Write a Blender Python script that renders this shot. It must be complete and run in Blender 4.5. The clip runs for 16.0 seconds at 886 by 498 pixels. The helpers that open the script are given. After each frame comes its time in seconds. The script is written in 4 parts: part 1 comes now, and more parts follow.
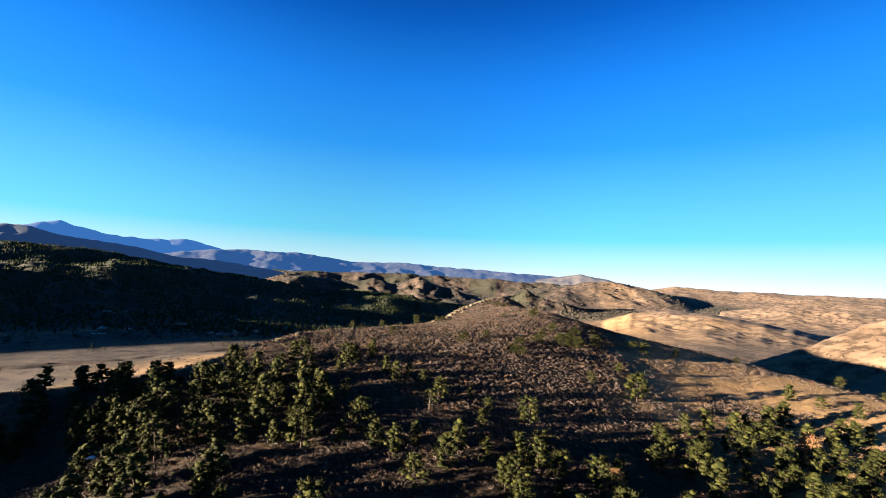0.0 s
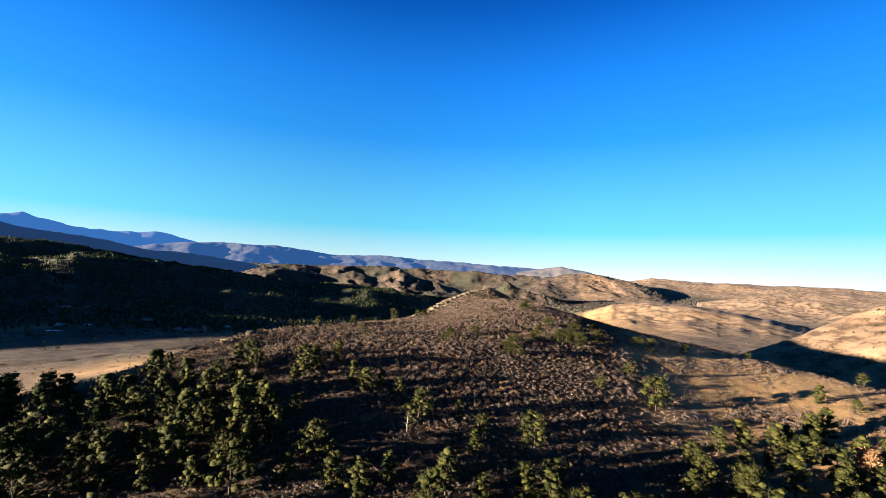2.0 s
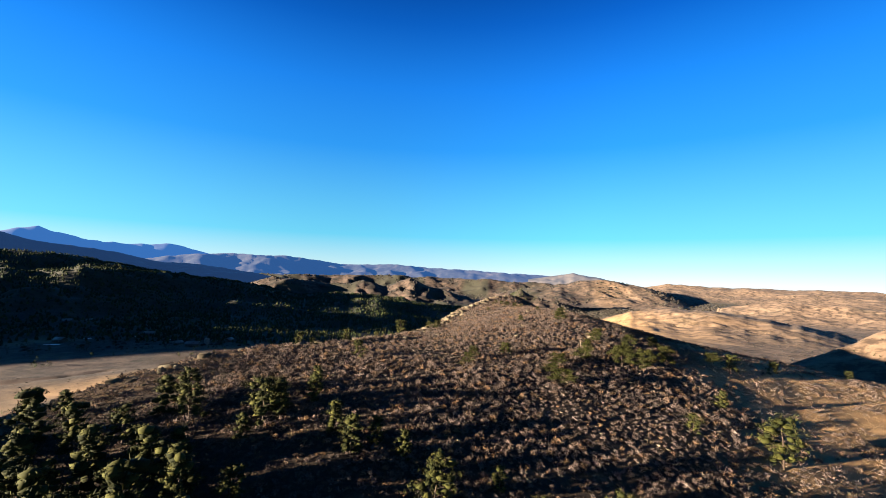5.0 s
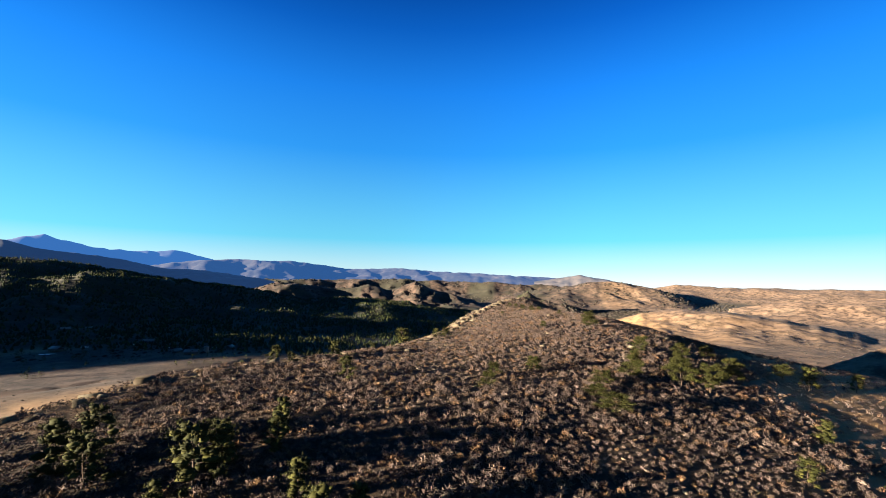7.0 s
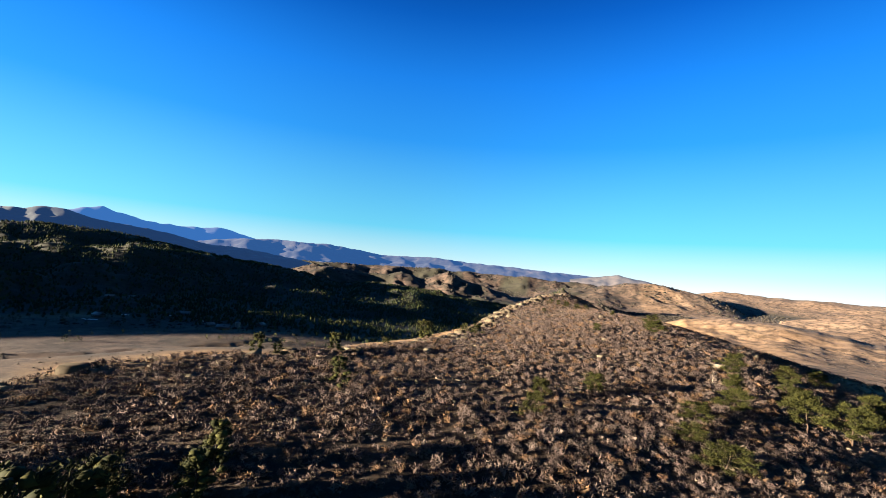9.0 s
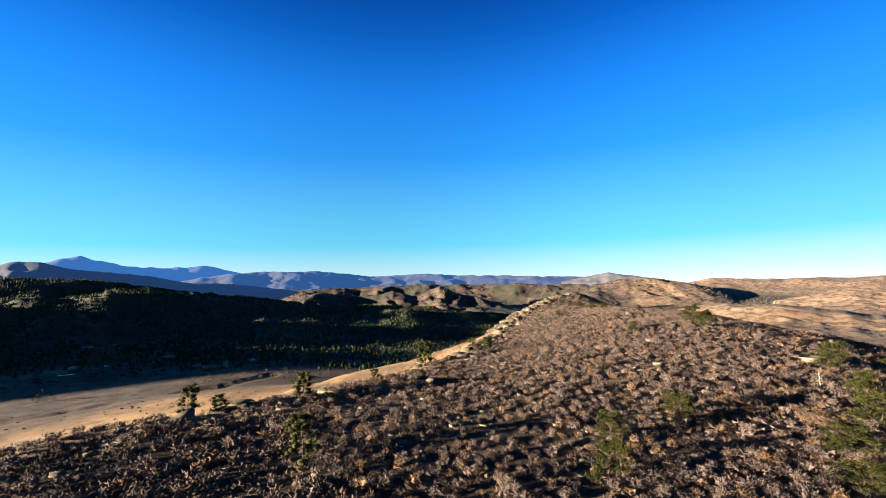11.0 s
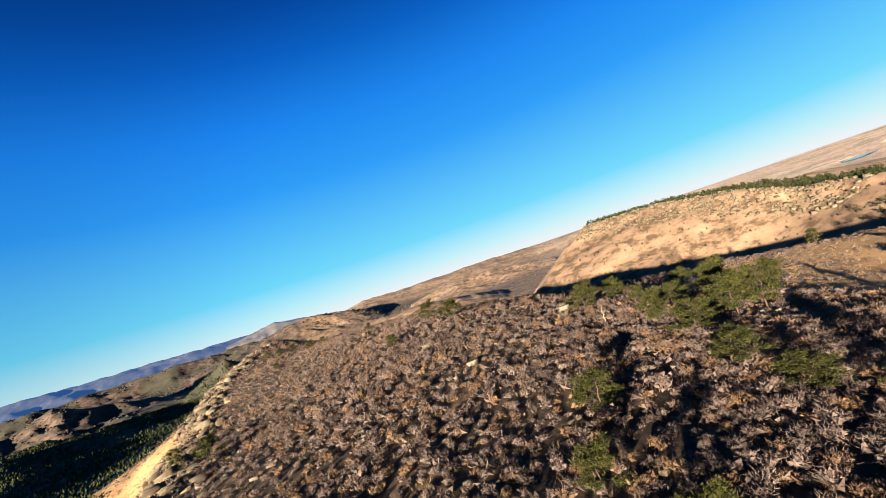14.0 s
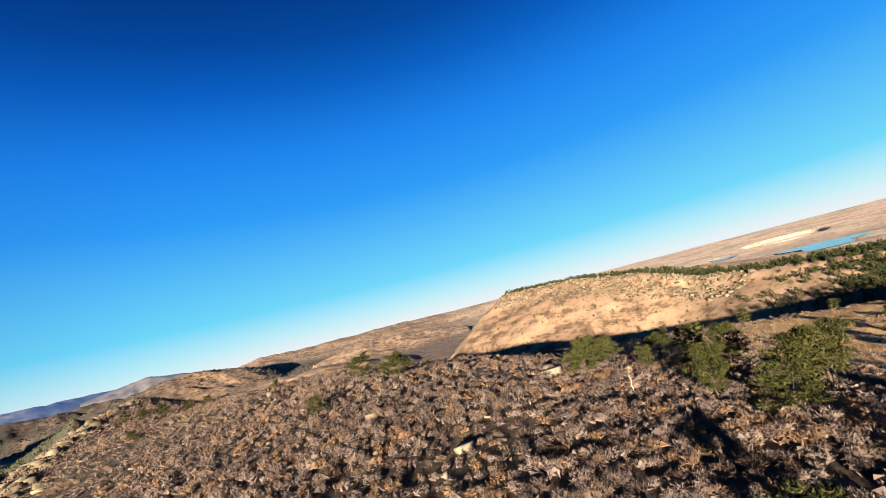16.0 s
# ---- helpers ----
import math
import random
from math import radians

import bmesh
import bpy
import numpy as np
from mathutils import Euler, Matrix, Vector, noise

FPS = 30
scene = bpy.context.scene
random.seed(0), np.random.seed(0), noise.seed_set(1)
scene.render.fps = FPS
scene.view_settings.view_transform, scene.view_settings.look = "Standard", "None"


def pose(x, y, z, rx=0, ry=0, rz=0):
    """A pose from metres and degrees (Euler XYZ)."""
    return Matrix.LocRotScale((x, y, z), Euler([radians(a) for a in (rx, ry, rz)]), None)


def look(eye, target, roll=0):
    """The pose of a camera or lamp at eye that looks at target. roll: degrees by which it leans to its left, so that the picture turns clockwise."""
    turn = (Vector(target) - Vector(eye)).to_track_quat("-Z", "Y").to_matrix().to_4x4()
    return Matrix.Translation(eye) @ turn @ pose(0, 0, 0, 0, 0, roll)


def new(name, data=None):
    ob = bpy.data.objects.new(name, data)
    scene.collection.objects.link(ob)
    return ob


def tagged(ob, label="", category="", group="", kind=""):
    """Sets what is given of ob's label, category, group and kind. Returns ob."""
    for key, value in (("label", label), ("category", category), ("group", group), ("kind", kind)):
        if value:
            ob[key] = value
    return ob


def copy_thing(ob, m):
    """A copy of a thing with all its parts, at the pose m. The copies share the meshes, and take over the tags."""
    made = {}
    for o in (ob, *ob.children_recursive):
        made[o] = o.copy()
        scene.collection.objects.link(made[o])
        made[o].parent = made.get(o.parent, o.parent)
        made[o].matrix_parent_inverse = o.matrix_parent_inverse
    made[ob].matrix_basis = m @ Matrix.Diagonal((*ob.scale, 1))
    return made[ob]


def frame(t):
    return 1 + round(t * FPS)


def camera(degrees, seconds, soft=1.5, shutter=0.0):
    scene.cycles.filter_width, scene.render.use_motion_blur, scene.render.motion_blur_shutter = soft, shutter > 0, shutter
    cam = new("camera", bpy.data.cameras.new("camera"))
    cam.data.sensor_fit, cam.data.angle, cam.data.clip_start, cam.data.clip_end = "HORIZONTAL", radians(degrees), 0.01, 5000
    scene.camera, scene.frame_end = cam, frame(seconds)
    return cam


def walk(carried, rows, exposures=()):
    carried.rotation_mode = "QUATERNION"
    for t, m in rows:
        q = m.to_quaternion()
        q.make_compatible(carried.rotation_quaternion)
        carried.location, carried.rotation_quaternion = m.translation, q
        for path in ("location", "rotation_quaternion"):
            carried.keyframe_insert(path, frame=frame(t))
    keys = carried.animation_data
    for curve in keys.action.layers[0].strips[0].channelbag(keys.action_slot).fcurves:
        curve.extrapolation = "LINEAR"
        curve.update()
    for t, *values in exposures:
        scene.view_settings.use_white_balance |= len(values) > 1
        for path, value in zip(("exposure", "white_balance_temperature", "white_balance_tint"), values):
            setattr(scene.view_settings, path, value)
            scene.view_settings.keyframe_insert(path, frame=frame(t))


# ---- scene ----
cam = camera(90.5, 16.0, soft=0.6)
# seconds, metres, degrees
PATH = [
    (0.0, 0.00, 0.00, 60.00, 93.47, -2.54, 0.05),
    (0.5, 0.10, 5.83, 59.59, 93.47, -2.71, -1.20),
    (1.0, 0.21, 11.49, 59.12, 93.56, -3.21, -2.05),
    (1.5, 0.13, 17.13, 58.67, 93.46, -3.04, -2.47),
    (2.0, -0.06, 22.84, 58.35, 92.64, -2.33, -2.43),
    (2.5, -0.13, 28.39, 57.95, 92.31, -1.72, -1.89),
    (3.0, -0.07, 33.77, 57.48, 92.25, -1.92, -0.64),
    (3.5, -0.04, 39.04, 56.92, 92.39, -2.36, 0.00),
    (4.0, -0.13, 44.38, 56.56, 92.79, -2.48, -0.29),
    (6.5, -1.30, 70.36, 55.26, 94.43, 0.00, -1.71),
    (7.0, -1.16, 75.74, 54.97, 94.15, -0.91, -0.38),
    (7.5, -1.00, 81.20, 54.59, 93.74, -2.14, 0.70),
    (8.0, -0.79, 86.47, 54.17, 93.04, -3.36, 2.47),
    (8.5, -0.89, 91.59, 53.89, 92.76, -4.56, 3.83),
    (11.0, -3.36, 114.86, 51.92, 94.75, 1.53, 2.80),
    (11.5, -4.52, 119.76, 51.47, 96.02, 9.04, -2.83),
    (12.0, -5.76, 124.08, 51.53, 94.91, 13.21, -9.76),
    (12.5, -6.91, 128.02, 51.52, 93.68, 15.11, -21.48),
    (13.0, -7.66, 131.93, 51.21, 93.95, 15.36, -31.69),
    (13.5, -7.91, 135.78, 50.88, 94.05, 17.17, -34.92),
    (14.0, -7.80, 139.74, 50.63, 93.18, 19.06, -39.70),
    (14.5, -7.10, 143.74, 50.31, 92.15, 19.52, -45.40),
    (15.0, -5.77, 147.85, 49.93, 93.00, 18.74, -49.59),
    (15.5, -3.78, 152.02, 49.72, 95.81, 17.01, -50.81),
    (16.0, -1.38, 156.24, 49.82, 97.92, 14.61, -51.75),
]
walk(cam, [(t, pose(*p)) for t, *p in PATH], exposures=[(0.0, 3.75), (11.0, 3.75), (13.0, 3.52), (16.0, 3.45)])

# ---------------------------------------------------------------- light
SUN_AZ, SUN_EL = 247.0, 7.2          # bearing from +y towards +x, height, degrees
world = bpy.data.worlds.new("sky")
scene.world = world
world.use_nodes = True
wn, wl = world.node_tree.nodes, world.node_tree.links
sky = wn.new("ShaderNodeTexSky")
sky.sky_type, sky.sun_disc = "NISHITA", False
sky.sun_elevation, sky.sun_rotation = radians(SUN_EL), radians(SUN_AZ)
sky.altitude, sky.air_density, sky.dust_density, sky.ozone_density = 1700, 1.0, 0.2, 3.0
sat = wn.new("ShaderNodeHueSaturation")
sat.inputs["Saturation"].default_value, sat.inputs["Value"].default_value = 1.3, 0.11
wl.new(sky.outputs[0], sat.inputs["Color"])
# a deep clear winter sky: the zenith blue pales evenly towards the horizon
up = wn.new("ShaderNodeSeparateXYZ")
wl.new(wn.new("ShaderNodeTexCoord").outputs["Generated"], up.inputs[0])
fade = wn.new("ShaderNodeValToRGB")
while len(fade.color_ramp.elements) < 9:
    fade.color_ramp.elements.new(0.5)
for el, (p, c) in zip(fade.color_ramp.elements, [(0.0, (0.86, 0.93, 1.0)), (0.03, (0.58, 0.90, 1.0)), (0.09, (0.18, 0.72, 1.0)), (0.28, (0.035, 0.36, 1.0)),
                                                 (0.4, (0.015, 0.25, 0.92)), (0.51, (0.004, 0.12, 0.58)), (0.58, (0.002, 0.065, 0.37)), (0.70, (0.001, 0.022, 0.14)), (1.0, (0.0, 0.010, 0.06))]):
    el.position, el.color = p, (*c, 1)
wl.new(up.outputs[2], fade.inputs["Fac"])
both = wn.new("ShaderNodeMix")
both.data_type = "RGBA"
both.inputs[0].default_value = 0.86
wl.new(sat.outputs[0], both.inputs[6])
wl.new(fade.outputs["Color"], both.inputs[7])
# scattered light is weakest at about a right angle to the sun
a, e = radians(SUN_AZ), radians(SUN_EL)
toward = Vector((math.sin(a) * math.cos(e), math.cos(a) * math.cos(e), math.sin(e)))
facing = wn.new("ShaderNodeVectorMath")
facing.operation = "DOT_PRODUCT"
facing.inputs[1].default_value = toward
wl.new(up.inputs[0].links[0].from_socket, facing.inputs[0])
shift = wn.new("ShaderNodeMath")
shift.operation = "MULTIPLY_ADD"
shift.inputs[1].default_value, shift.inputs[2].default_value = 0.5, 0.5
wl.new(facing.outputs["Value"], shift.inputs[0])
band = wn.new("ShaderNodeValToRGB")
band.color_ramp.interpolation = "B_SPLINE"
while len(band.color_ramp.elements) < 5:
    band.color_ramp.elements.new(0.5)
for el, (p, c) in zip(band.color_ramp.elements, [(0.0, (1.06, 1.12, 1.15)), (0.15, (0.98, 1.07, 1.12)), (0.40, (0.72, 0.72, 0.72)), (0.65, (0.98, 0.98, 0.98)), (1.0, (1.1, 1.1, 1.1))]):
    el.position, el.color = p, (*c, 1)
wl.new(shift.outputs[0], band.inputs["Fac"])
sky_light = wn.new("ShaderNodeMix")
sky_light.data_type, sky_light.blend_type = "RGBA", "MULTIPLY"
sky_light.inputs[0].default_value = 1.0
wl.new(both.outputs[2], sky_light.inputs[6])
wl.new(band.outputs["Color"], sky_light.inputs[7])
wl.new(sky_light.outputs[2], wn["Background"].inputs["Color"])
wn["Background"].inputs["Strength"].default_value = 0.093

sun = new("sun", bpy.data.lights.new("sun", "SUN"))
sun.data.energy, sun.data.angle, sun.data.color = 5.0, radians(0.6), (1.0, 0.84, 0.64)
sun.matrix_world = look(toward * 900, (0, 0, 0))


# ---------------------------------------------------------------- noise and terrain
def lattice(ix, iy, seed):
    h = (ix.astype(np.int64) * 374761393 + iy.astype(np.int64) * 668265263 + seed * 974711) & 0xFFFFFFFF
    h = ((h ^ (h >> 13)) * 1274126177) & 0xFFFFFFFF
    return ((h ^ (h >> 16)) & 0xFFFFFF) / float(0xFFFFFF)


def vnoise(x, y, seed=0):
    ix, iy = np.floor(x), np.floor(y)
    fx, fy = x - ix, y - iy
    fx, fy = fx * fx * (3 - 2 * fx), fy * fy * (3 - 2 * fy)
    a0, a1 = lattice(ix, iy, seed), lattice(ix + 1, iy, seed)
    b0, b1 = lattice(ix, iy + 1, seed), lattice(ix + 1, iy + 1, seed)
    return (a0 + (a1 - a0) * fx) * (1 - fy) + (b0 + (b1 - b0) * fx) * fy - 0.5


def fbm(x, y, size, octaves=4, seed=0, gain=0.5):
    out, amp, f = 0.0, 1.0, 1.0 / size
    for k in range(octaves):
        out = out + amp * vnoise(x * f + 17.3 * k, y * f - 9.1 * k, seed + k)
        amp, f = amp * gain, f * 2.03
    return out


def smooth(a, b, v):
    t = np.clip((v - a) / (b - a), 0, 1)
    return t * t * (3 - 2 * t)


def softmax(a, b, k):
    d = np.clip((a - b) / k, -30, 30)
    return b + k * np.log1p(np.exp(d))


def along(x, y, line):
    """Distance to a line of (x, y, z) corners, the z on it, and the offset from its course (plus: to its left)."""
    best, zz, side = np.full(np.shape(x), 1e9), np.zeros(np.shape(x)), np.zeros(np.shape(x))
    for (x0, y0, z0), (x1, y1, z1) in zip(line, line[1:]):
        dx, dy = x1 - x0, y1 - y0
        t = np.clip(((x - x0) * dx + (y - y0) * dy) / (dx * dx + dy * dy), 0, 1)
        d = np.hypot(x - x0 - t * dx, y - y0 - t * dy)
        near = d < best
        best = np.where(near, d, best)
        zz = np.where(near, z0 + t * (z1 - z0), zz)
        side = np.where(near, (dx * (y - y0) - dy * (x - x0)) / math.hypot(dx, dy), side)
    return best, zz, side


CREST = [(-75, 100, 0), (-54, 130, 0), (-42, 147, 0), (-27, 160, 0), (-10, 181, 0), (0, 212, 0), (10, 242, 0), (20, 266, 0), (42, 290, 0), (80, 330, 0)]
# southern rows at x = 160 raised, unseen, to shade the mesa foot
HILL = np.array([
    [-24, -12, 0, 6, 5, 4, 4, 10, 28, 20, 4], [2, 10, 20, 26, 22, 16, 12, 17, 31, 18, -3],
    [30, 27, 29.5, 35.5, 36.5, 28, 21, 22, 26, 10, -9], [56, 52, 46, 41, 41, 39, 30, 25.5, 25.5, 6, -11],
    [73, 61, 47, 34, 38, 46, 36, 32, 23.5, 7, -9], [83, 66, 49, 36, 38, 48, 38, 27, 15, 3, -10],
    [88, 70, 54, 44, 43, 45, 30, 12, -1, -8, -16], [93, 77, 63, 51, 42, 32, 15, -2, -14, -21, -27],
    [98, 85, 71, 56, 39, 19, -1, -16, -27, -34, -40]], float)
MESA = [(454, 422, 50), (454, 336, 47), (441, 267, 37), (417, 213, 24), (392, 175, 22), (363, 136, 21), (340, 60, 20), (350, -120, 18)]
CREEK = [(-430, 400, 0), (-374, 440, 0), (-338, 462, 0), (-300, 520, 0), (-262, 560, 0), (-235, 640, 0)]
LAKES = [(90.3, 1880, 3.1, 190), (82.5, 2600, 1.3, 120), (88.5, 3000, 2.4, 160)]     # bearing, distance, half widths
SHADE_SPUR = [(-202, -92, 10), (-221, -29, 29), (-232, -4, 38), (-238, 11, 46), (-242, 20, 52), (-246, 27, 58), (-252, 45, 62), (-260, 63, 62), (-264, 72, 58), (-269, 84, 42), (-279, 108, 0)]      # unseen wooded spur added to the south-west to shade the lower slope
LEVEL_R = [200, 450, 700, 1000, 1600, 2500, 3500, 4900]
LEVEL_AZ = [-180, -120, -60, -30, 0, 30, 60, 90, 120, 180]
LEVELS = np.array([
    [10, 0, -20, -30, -40, -40, -20, 0], [-5, -30, -45, -45, -40, -30, -10, 10],
    [-20, -43, -46, -44, -30, -20, 0, 20], [-20, -45, -46, -45, -45, -40, -10, 20],
    [0, -55, -65, -72, -80, -70, -40, 10], [5, -22, -30, -42, -60, -70, -40, 10],
    [0, -32, -44, -55, -62, -58, -25, 14], [1, -16, -44, -55, -60, -60, -26, 16],
    [8, -4, -42, -55, -60, -60, -26, 16], [10, 0, -20, -30, -40, -40, -20, 0]], float)
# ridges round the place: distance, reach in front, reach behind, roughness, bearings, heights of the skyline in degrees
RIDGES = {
    # dark_hill west of bearing -50 is unseen, shaped to shade the valley meadow
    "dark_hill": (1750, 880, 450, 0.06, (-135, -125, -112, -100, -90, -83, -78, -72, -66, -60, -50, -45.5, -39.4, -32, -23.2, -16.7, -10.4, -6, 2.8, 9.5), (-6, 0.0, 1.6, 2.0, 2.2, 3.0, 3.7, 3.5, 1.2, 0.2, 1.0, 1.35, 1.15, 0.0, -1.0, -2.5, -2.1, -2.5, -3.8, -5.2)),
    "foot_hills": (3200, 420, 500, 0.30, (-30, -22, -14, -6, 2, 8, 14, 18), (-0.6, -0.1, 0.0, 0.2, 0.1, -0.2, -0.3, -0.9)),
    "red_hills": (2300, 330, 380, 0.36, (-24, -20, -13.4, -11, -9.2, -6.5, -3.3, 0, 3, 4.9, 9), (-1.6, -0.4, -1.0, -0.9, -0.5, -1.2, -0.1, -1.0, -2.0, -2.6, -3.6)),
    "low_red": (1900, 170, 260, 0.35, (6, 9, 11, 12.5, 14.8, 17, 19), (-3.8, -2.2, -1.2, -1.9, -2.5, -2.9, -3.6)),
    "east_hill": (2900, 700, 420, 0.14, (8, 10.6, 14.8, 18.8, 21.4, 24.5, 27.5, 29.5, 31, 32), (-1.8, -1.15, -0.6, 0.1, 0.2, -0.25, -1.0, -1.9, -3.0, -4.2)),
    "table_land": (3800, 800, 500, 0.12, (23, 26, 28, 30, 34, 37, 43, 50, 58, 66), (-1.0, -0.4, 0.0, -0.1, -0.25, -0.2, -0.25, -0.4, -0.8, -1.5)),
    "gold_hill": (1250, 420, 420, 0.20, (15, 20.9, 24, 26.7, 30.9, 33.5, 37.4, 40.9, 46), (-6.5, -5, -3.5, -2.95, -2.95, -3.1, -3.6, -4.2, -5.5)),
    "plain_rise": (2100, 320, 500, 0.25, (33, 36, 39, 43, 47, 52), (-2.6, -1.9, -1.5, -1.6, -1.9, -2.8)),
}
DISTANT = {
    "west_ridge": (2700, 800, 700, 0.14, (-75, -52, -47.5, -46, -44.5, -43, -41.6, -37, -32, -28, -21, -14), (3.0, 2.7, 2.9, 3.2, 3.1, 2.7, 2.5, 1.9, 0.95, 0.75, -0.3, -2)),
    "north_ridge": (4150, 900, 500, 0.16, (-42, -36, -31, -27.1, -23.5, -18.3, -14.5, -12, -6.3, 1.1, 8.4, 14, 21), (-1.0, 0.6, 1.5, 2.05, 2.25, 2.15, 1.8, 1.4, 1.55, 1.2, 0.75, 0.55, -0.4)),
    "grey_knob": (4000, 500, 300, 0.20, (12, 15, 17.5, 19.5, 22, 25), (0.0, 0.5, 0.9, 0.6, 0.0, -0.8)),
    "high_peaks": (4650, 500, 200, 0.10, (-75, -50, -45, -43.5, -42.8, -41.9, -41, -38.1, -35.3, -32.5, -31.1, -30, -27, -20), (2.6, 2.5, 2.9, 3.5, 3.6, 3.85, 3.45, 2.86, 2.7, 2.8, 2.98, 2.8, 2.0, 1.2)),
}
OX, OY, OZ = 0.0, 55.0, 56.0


def hill(x, y):
    """The near hill: a long dip slope, a spline over levels every 40 m, with a rocky scarp on its western side."""
    ny, nx = HILL.shape
    u, v = np.clip((x + 160) / 40, 1, nx - 2.001), np.clip((y - 40) / 40, 1, ny - 2.001)
    i, j = np.floor(u).astype(int), np.floor(v).astype(int)
    a, b = u - i, v - j

    def weights(t):
        return (1 - t) ** 3 / 6, (3 * t ** 3 - 6 * t ** 2 + 4) / 6, (-3 * t ** 3 + 3 * t ** 2 + 3 * t + 1) / 6, t ** 3 / 6

    wa, wb = weights(a), weights(b)
    z = sum(wa[p] * wb[q] * HILL[j + q - 1, i + p - 1] for p in range(4) for q in range(4))
    z = z - 0.3 * np.maximum(x - 200, 0) - 0.45 * np.maximum(y - 320, 0) - 0.28 * np.maximum(-120 - x, 0) - 0.02 * np.maximum(80 - y, 0)
    d, cz, side = along(x, y, CREST)
    west = np.where(side > 0, d, 0)
    drop = 0.62 * np.maximum(west - 2, 0) * smooth(0, 14, west) + 1.6 * smooth(1, 6, west) * (0.5 + vnoise(x / 9, y / 9, 5))
    return z - drop * smooth(105, 155, y)


def spot_levels(x, y):
    r, az = np.hypot(x - OX, y - OY), np.degrees(np.arctan2(x - OX, y - OY))
    i = np.clip(np.searchsorted(LEVEL_AZ, az) - 1, 0, len(LEVEL_AZ) - 2)
    A, R = np.array(LEVEL_AZ, float), np.array(LEVEL_R, float)
    j = np.clip(np.searchsorted(R, r) - 1, 0, len(R) - 2)
    s, t = (az - A[i]) / (A[i + 1] - A[i]), np.clip((r - R[j]) / (R[j + 1] - R[j]), 0, 1)
    s = s * s * (3 - 2 * s)
    lo = LEVELS[i, j] * (1 - s) + LEVELS[i + 1, j] * s
    hi = LEVELS[i, j + 1] * (1 - s) + LEVELS[i + 1, j + 1] * s
    return lo * (1 - t) + hi * t


def mesa(x, y):
    d, cz, side = along(x, y, MESA)
    face = smooth(-14, 2, -side)
    n = fbm(x, y, 60, 3, 31)
    west = 4.0 * smooth(1, 9, d + 6 * n) + 0.36 * d + 4 * n * smooth(10, 80, d)
    return cz - west * face - 0.10 * d * (1 - face) - 0.6 * np.maximum(y - 428 + 14 * n, 0)


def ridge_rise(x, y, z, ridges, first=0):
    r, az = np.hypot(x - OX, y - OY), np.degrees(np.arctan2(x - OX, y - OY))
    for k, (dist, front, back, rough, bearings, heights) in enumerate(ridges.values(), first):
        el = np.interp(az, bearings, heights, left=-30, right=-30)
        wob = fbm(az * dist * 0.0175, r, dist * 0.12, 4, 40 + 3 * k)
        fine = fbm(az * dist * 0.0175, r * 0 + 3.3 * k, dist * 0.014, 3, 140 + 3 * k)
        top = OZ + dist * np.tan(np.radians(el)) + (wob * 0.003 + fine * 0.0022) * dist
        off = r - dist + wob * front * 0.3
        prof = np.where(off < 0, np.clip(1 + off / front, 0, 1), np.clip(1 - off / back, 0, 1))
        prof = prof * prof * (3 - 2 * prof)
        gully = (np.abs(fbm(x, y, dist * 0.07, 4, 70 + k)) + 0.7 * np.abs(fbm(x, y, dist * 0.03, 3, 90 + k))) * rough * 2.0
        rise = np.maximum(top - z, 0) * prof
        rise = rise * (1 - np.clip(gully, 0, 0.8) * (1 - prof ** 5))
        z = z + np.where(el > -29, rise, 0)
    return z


def ground_z(x, y, detail=True):
    x, y = np.asarray(x, float), np.asarray(y, float)
    r, az = np.hypot(x - OX, y - OY), np.degrees(np.arctan2(x - OX, y - OY))
    z = spot_levels(x, y)
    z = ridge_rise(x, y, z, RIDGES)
    d, cz, _ = along(x, y, SHADE_SPUR)
    z = np.maximum(z, cz - 0.5 * d - 60 * smooth(90, 160, d) + 3 * fbm(x, y, 18, 3, 55))
    d, _, _ = along(x, y, CREEK)
    z = z - 3.5 * np.exp(-((d + 10 * fbm(x, y, 40, 3, 8)) / 5) ** 2)
    z = softmax(mesa(x, y), z, 5)
    z = softmax(hill(x, y), z, 4)
    for bearing, dist, wide, deep in LAKES:
        q = np.hypot((az - bearing) / wide, (r - dist) / deep)
        z = np.where(q < 1.5, np.minimum(z, -58 + 3 * (q - 1) * 4), z)
    if detail:
        rough = smooth(1300, 1750, r) * smooth(-40, -26, az) * (1 - 0.88 * smooth(12, 22, az)) * (1 - smooth(45, 60, az))
        z = z - rough * (24 * np.abs(fbm(x, y, 240, 5, 15, 0.5)) + 5 * np.abs(fbm(x, y, 70, 3, 16)))
        tilt = smooth(-20, -8, -az) * smooth(-70, -55, az) * smooth(200, 280, r) * (1 - smooth(480, 580, r))
        z = z + 0.055 * tilt * (0.92 * (x + 400) + 0.39 * (y - 450))
        flat = smooth(-16, -6, -az) * smooth(260, 330, r) * (1 - smooth(700, 800, r))
        z = z + fbm(x, y, 45, 3, 11) * np.interp(r, (80, 450, 900, 1600), (0.5, 2.4, 1.3, 0.6)) * (1 - 0.75 * flat) + fbm(x, y, 6, 3, 12) * 0.4 * (1 - 0.6 * flat)
    return z


